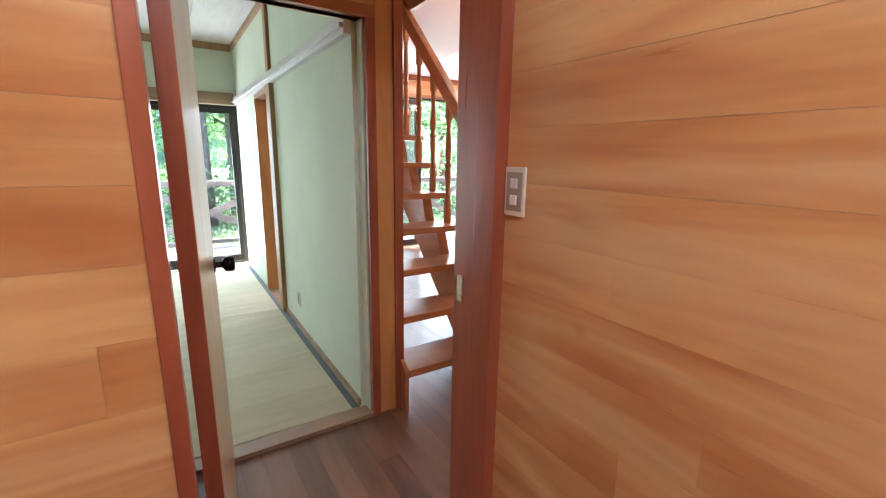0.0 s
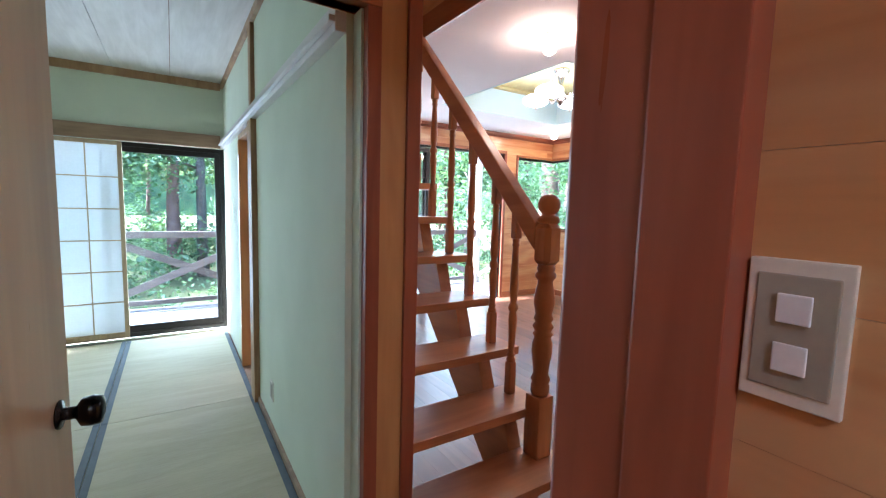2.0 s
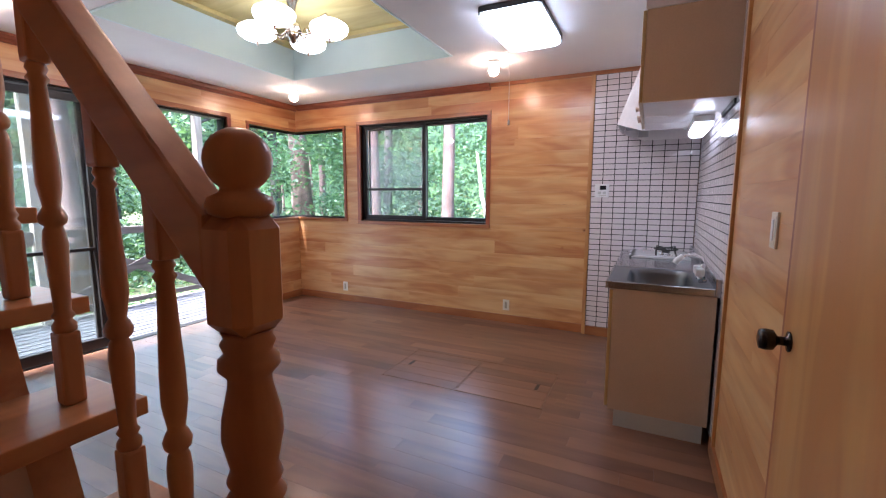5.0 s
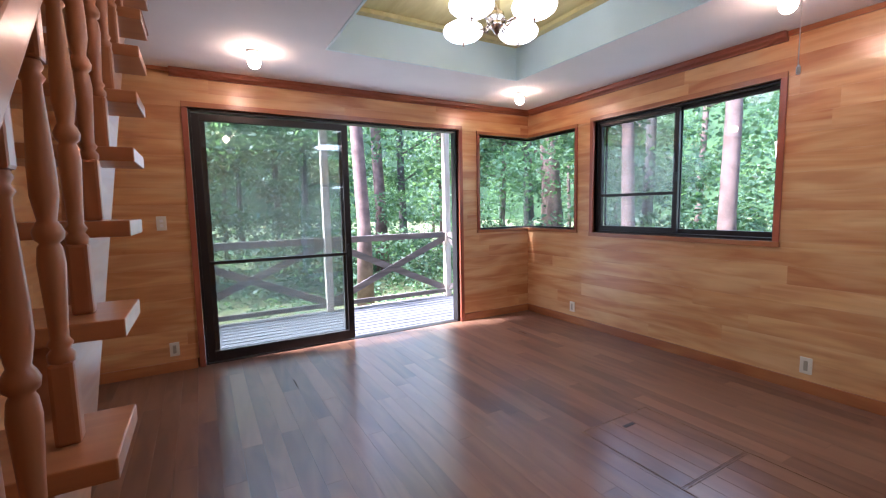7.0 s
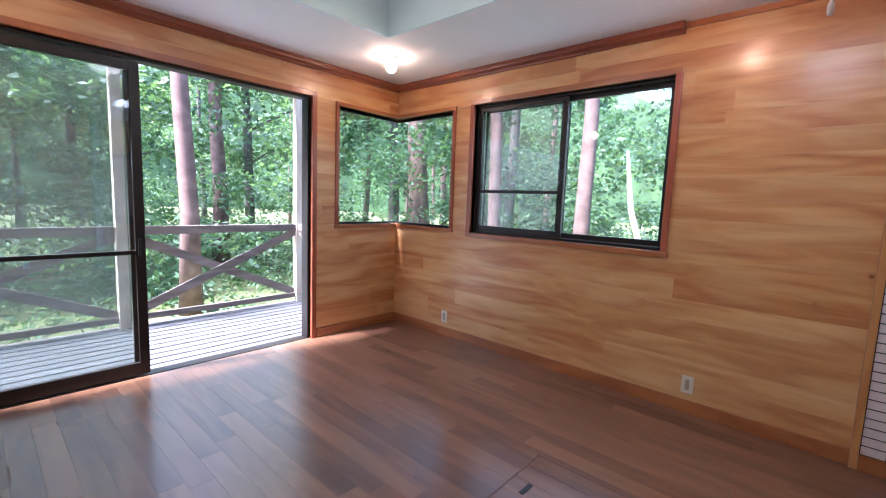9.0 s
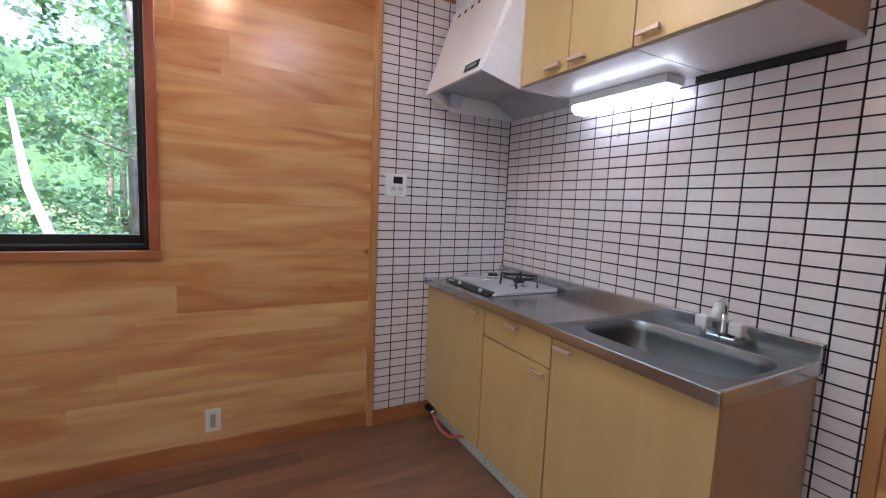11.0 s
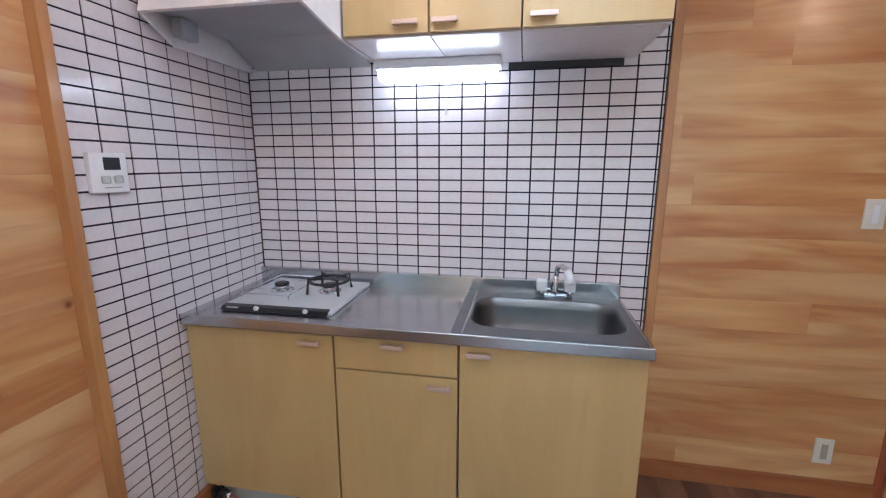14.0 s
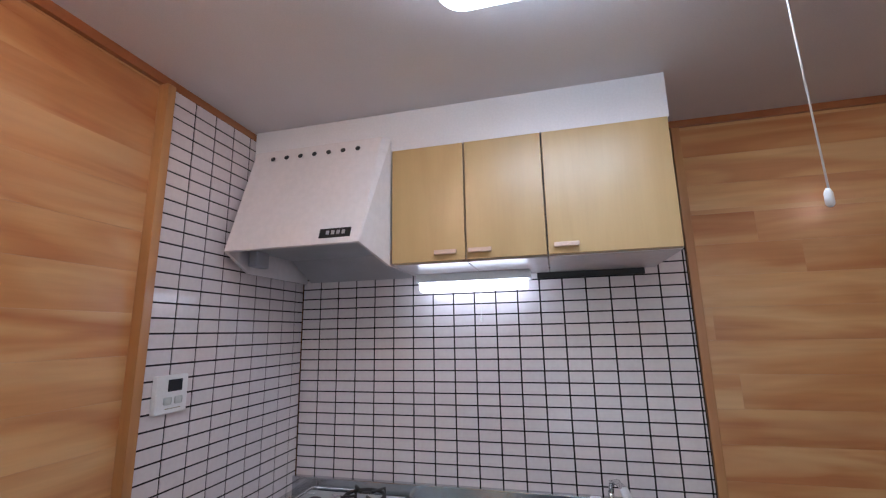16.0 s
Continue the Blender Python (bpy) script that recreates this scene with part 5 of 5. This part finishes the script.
# ---------------------------------------------------------------- outside
structure("ground", block(-300, 300, -300, 300, -0.9, -0.6, 0), ground_m, "leaf-littered forest floor with moss and grass", "ground")
dk = thing("deck", (4.5, 7.9, -0.09), "weathered grey plank deck beyond the garden door", "deck")
dk["kind"] = "structure"
DY = NORTH + 0.145
part("joists", joined(*[block(x, x + 0.06, DY + 0.01, 8.66, -0.22, -0.10, 0) for x in (-1.4, -0.4, 0.6, 1.6, 2.6, 3.6, 4.6, 5.6, 6.5)], block(-1.5, 6.6, 8.66, 8.70, -0.26, -0.06, 0)), rail_w, dk)
part("deck_post", joined(*[block(x, x + 0.1, 8.5, 8.6, -0.62, -0.22, 0) for x in (-1.4, 1.6, 4.6, 6.4)]), rail_w, dk)
k = 0
while DY + 0.128 * k < 8.66:
    y = DY + 0.128 * k
    piece("deck_board", -1.5, 6.62, y, y + 0.104, -0.098, -0.06, deck_x, dk)
    k += 1
rl = thing("deck_railing", (4.5, 8.62, -0.06), "weathered timber deck railing with crossed braces", "railing")
RX = (-1.45, 0.75, 2.7, 4.66, 6.53)
for i, x in enumerate(RX):
    tall = i in (1, 3, 4)
    part("railing_post", block(x - 0.045, x + 0.045, 8.57, 8.66, -0.06, 2.62 if tall else 0.93), post_w if i in (3, 4) else rail_w, rl, "tall timber post" if tall else "")
for a, b in zip(RX, RX[1:]):
    part("top_rail", block(a + 0.046, b - 0.046, 8.585, 8.645, 0.87, 0.955), rail_w, rl)
    part("bottom_rail", block(a + 0.046, b - 0.046, 8.595, 8.635, 0.0, 0.06), rail_w, rl)
    for s in (0, 1):
        za, zb = (0.07, 0.86) if s == 0 else (0.86, 0.07)
        yy = 8.598 + s * 0.022
        part("cross_brace", prism([(a + 0.05, za - 0.05), (b - 0.05, zb - 0.05), (b - 0.05, zb + 0.05), (a + 0.05, za + 0.05)], 1, yy, yy + 0.02), rail_w, rl)
for s in (0, 1):
    za, zb = (0.07, 0.86) if s == 0 else (0.86, 0.07)
    part("cross_brace", prism([(7.2, za - 0.04), (8.56, zb - 0.04), (8.56, zb + 0.04), (7.2, za + 0.04)], 0, 6.51 + s * 0.022, 6.53 + s * 0.022), rail_w, rl)
part("top_rail", block(6.50, 6.56, 7.16, 8.57, 0.87, 0.955), rail_w, rl)
structure("deck_beam", joined(block(-1.5, 6.62, 8.57, 8.66, 2.62, 2.72, 0)), post_w, "timber beam over the deck on tall posts", "beam")
structure("roof", block(-0.9, 7.2, 0.0, NORTH + 0.2, 4.72, 4.85, 0), rail_w, "plain roof closing the house", "roof")
structure("wall_upper", joined(block(-0.75, EAST + 0.14, NORTH + 0.0, NORTH + 0.14, 2.73, 4.72, 0), block(EAST, EAST + 0.14, 0.2, NORTH, 2.73, 4.72, 0), block(-0.75, -0.6, 0.2, NORTH, 2.7, 4.72, 0), block(-0.6, EAST, 0.1, 0.2, -0.2, 4.72, 0)), post_w, "plain upper outer walls", "wall")


def leaves(name, centres, radii, count, size, material, parent=None, seed=0):
    """Many small four-sided leaves in clumps round the centres."""
    rg = np.random.default_rng(seed)
    cen = np.array(centres, float)
    rad = np.array(radii, float)
    idx = rg.integers(0, len(cen), count)
    u = rg.normal(size=(count, 3))
    u /= np.linalg.norm(u, axis=1)[:, None]
    pos = cen[idx] + u * (rg.random(count) ** 0.45)[:, None] * rad[idx][:, None] * np.array([1, 1, 0.7])
    a = rg.normal(size=(count, 3)) * np.array([1, 1, 0.55])
    a /= np.linalg.norm(a, axis=1)[:, None]
    b = np.cross(a, rg.normal(size=(count, 3)))
    b /= np.linalg.norm(b, axis=1)[:, None]
    s = size * (0.6 + 0.8 * rg.random(count))[:, None]
    co = np.stack([pos - a * s, pos + b * s * 0.5 - a * s * 0.1, pos + a * s, pos - b * s * 0.5 - a * s * 0.1], 1).reshape(-1, 3)
    me = bpy.data.meshes.new(name)
    me.vertices.add(count * 4)
    me.vertices.foreach_set("co", co.ravel())
    me.loops.add(count * 4)
    me.loops.foreach_set("vertex_index", np.arange(count * 4))
    me.polygons.add(count)
    me.polygons.foreach_set("loop_start", np.arange(0, count * 4, 4))
    me.update(calc_edges=True)
    me.validate()
    me.materials.append(material)
    ob = new(name, me)
    if parent is not None:
        ob.parent = parent
    return ob


def tree(x, y, r, h, lean, bark, leaf, label, crown_from, seed, n_leaf=2600, width=2.2):
    rng = random.Random(seed)
    t = thing("tree", (x, y, -0.6), label, "tree", "forest trees")
    pts, tap = [], []
    for i in range(9):
        f = i / 8
        pts.append((x + lean[0] * f * h + rng.uniform(-0.05, 0.05), y + lean[1] * f * h + rng.uniform(-0.05, 0.05), -0.65 + f * h))
        tap.append(r * (1.12 - 0.75 * f) * (1.25 if i == 0 else 1))
    part("trunk", tube(pts, r, 12, tap), bark, t)
    limbs, cs, rs = [], [], []
    for k in range(9):
        f = crown_from + (1 - crown_from) * (k / 9)
        p = Vector((x + lean[0] * f * h, y + lean[1] * f * h, -0.65 + f * h))
        a = rng.uniform(0, 2 * math.pi)
        ln = width * (1.1 - 0.6 * f) * rng.uniform(0.6, 1.2)
        q = p + Vector((math.cos(a) * ln, math.sin(a) * ln, ln * rng.uniform(0.1, 0.45)))
        limbs.append(tube([p, p.lerp(q, 0.5) + Vector((0, 0, 0.12)), q], 0.03, 6, [r * 0.3, r * 0.18, r * 0.06]))
        for g in (0.55, 1.0):
            cs.append(p.lerp(q, g) - Vector((x, y, -0.6)))
            rs.append(width * rng.uniform(0.25, 0.45))
    part("limbs", joined(*limbs), bark, t)
    leaves("crown", cs, rs, n_leaf, 0.10, leaf, t, seed)
    return t


tree(5.95, 10.85, 0.13, 13, (-0.02, 0.0), bark_r, leaf_a, "slim red-barked pine beyond the deck", 0.45, 11)
tree(8.1, 15.4, 0.17, 15, (-0.01, 0.0), bark_r, leaf_b, "slim red-barked pine deeper in the wood", 0.45, 12)
tree(11.9, 11.7, 0.27, 15, (-0.05, 0.03), bark_r, leaf_a, "thick leaning red pine trunk seen from the corner", 0.45, 13)
tree(11.2, 6.83, 0.135, 14, (-0.015, 0.0), bark_r, leaf_a, "straight red pine beyond the east window", 0.45, 14)
tree(10.6, 8.4, 0.12, 14, (-0.03, 0.02), bark_r, leaf_b, "leaning red pine beyond the east window", 0.45, 15)
dl = thing("dead_branch", (10.7, 5.7, -0.6), "pale dead leaning branch among the leaves", "branch")
part("branch", tube([(10.9, 5.3, -0.62), (10.75, 5.6, 0.4), (10.65, 5.85, 1.3), (10.6, 5.95, 2.2)], 0.05, 8, [0.07, 0.055, 0.045, 0.02]), dead_m, dl)

rng = random.Random(42)
proto = []
for i in range(4):
    proto.append(tree(40 + 4 * i, 40, rng.uniform(0.08, 0.16), rng.uniform(11, 16), (rng.uniform(-0.03, 0.03), rng.uniform(-0.03, 0.03)), bark_r if i % 2 else bark_g, leaf_a if i < 2 else leaf_b, "tall slender forest tree with green crown", 0.25, 100 + i, 3200, 2.6))
for i in range(64):
    a = radians(rng.uniform(-62, 108))
    dist = rng.uniform(9.5, 30)
    x, y = 4.0 + dist * math.sin(a), 4.0 + dist * math.cos(a)
    if y < 10.4 and x < 9.6:
        continue
    copy_thing(proto[i % 4], pose(x, y, -0.6, 0, 0, rng.uniform(0, 360)))

cs, rs = [], []
for i in range(620):
    a = radians(rng.uniform(-66, 112))
    dist = 8.5 + 26 * rng.random() ** 1.2
    x, y = 4.0 + dist * math.sin(a), 4.0 + dist * math.cos(a)
    if y < 10.6 and x < 9.4:
        continue
    cs.append((x, y, -0.5 + rng.random() ** 1.5 * (1.0 + dist * 0.33)))
    rs.append(rng.uniform(0.5, 1.3))
half = len(cs) // 2
tagged(leaves("undergrowth", cs[:half], rs[:half], 110000, 0.068, leaf_a, None, 5), "dense bright green undergrowth and low branches", "undergrowth", kind="stuff")
tagged(leaves("undergrowth", cs[half:], rs[half:], 90000, 0.068, leaf_b, None, 6), "dense dark green undergrowth and low branches", "undergrowth", kind="stuff")
cs, rs = [], []
for i in range(900):
    a = radians(rng.uniform(-66, 112))
    dist = 5.0 + 22 * rng.random()
    x, y = 4.0 + dist * math.sin(a), 4.0 + dist * math.cos(a)
    if y < 8.9 and x < 7.2:
        continue
    cs.append((x, y, -0.52))
    rs.append(rng.uniform(0.25, 0.6))
tagged(leaves("ground_plants", cs, rs, 60000, 0.045, leaf_a, None, 7), "low green plants on the forest floor", "ground plants", kind="stuff")

# distant wood all round
bd = bmesh.new()
ring0, ring1 = [], []
for i in range(64):
    a = 2 * math.pi * i / 64
    ring0.append(bd.verts.new((4 + 62 * math.cos(a), 4 + 62 * math.sin(a), -1)))
    ring1.append(bd.verts.new((4 + 62 * math.cos(a), 4 + 62 * math.sin(a), 17 + 2.5 * math.sin(i * 1.7) + 1.5 * math.sin(i * 3.1))))
for i in range(64):
    j = (i + 1) % 64
    bd.faces.new((ring0[i], ring0[j], ring1[j], ring1[i]))
far_m = mottled("far_wood", (0.02, 0.045, 0.018), (0.08, 0.14, 0.05), 0.9, 0.6, 0, 5, 0.0)
structure("backdrop", bd, far_m, "distant green wood all round", "backdrop")

# ---------------------------------------------------------------- floor boards and tiles
rng = random.Random(7)
x = HALL_W
while x < EAST - 0.01:
    x1 = min(x + 0.108, EAST)
    lo_y = 0.3 if x < BATH_E else SOUTH
    hi_y = TAT_S if x < STAIR_W - 0.05 else NORTH + 0.02
    y = lo_y - rng.uniform(0, 1.0)
    while y < hi_y:
        y1 = y + rng.uniform(0.75, 1.6)
        a, c = max(y, lo_y), min(y1, hi_y)
        if c - a > 0.01:
            piece("floor_board", x + 0.0004, x1 - 0.0004, a + 0.0004, c - 0.0004, -0.016, rng.uniform(-0.0004, 0.0), floor_y, base)
        y = y1
    x = x1
tiled("tiles_south", 1, ST + 0.004, 4.932, WT - 0.001, 0.05, CEIL - 0.035, "white-pink glazed tiles with dark joints behind the worktop", (5.15, 6.75, 0.9, 1.85), 1)
tiled("tiles_east", 0, WT, SOUTH + 0.006, 3.284, 0.086, CEIL - 0.04, "white-pink glazed tiles with dark joints beside the hob", (0, 0, 0, 0), 2)
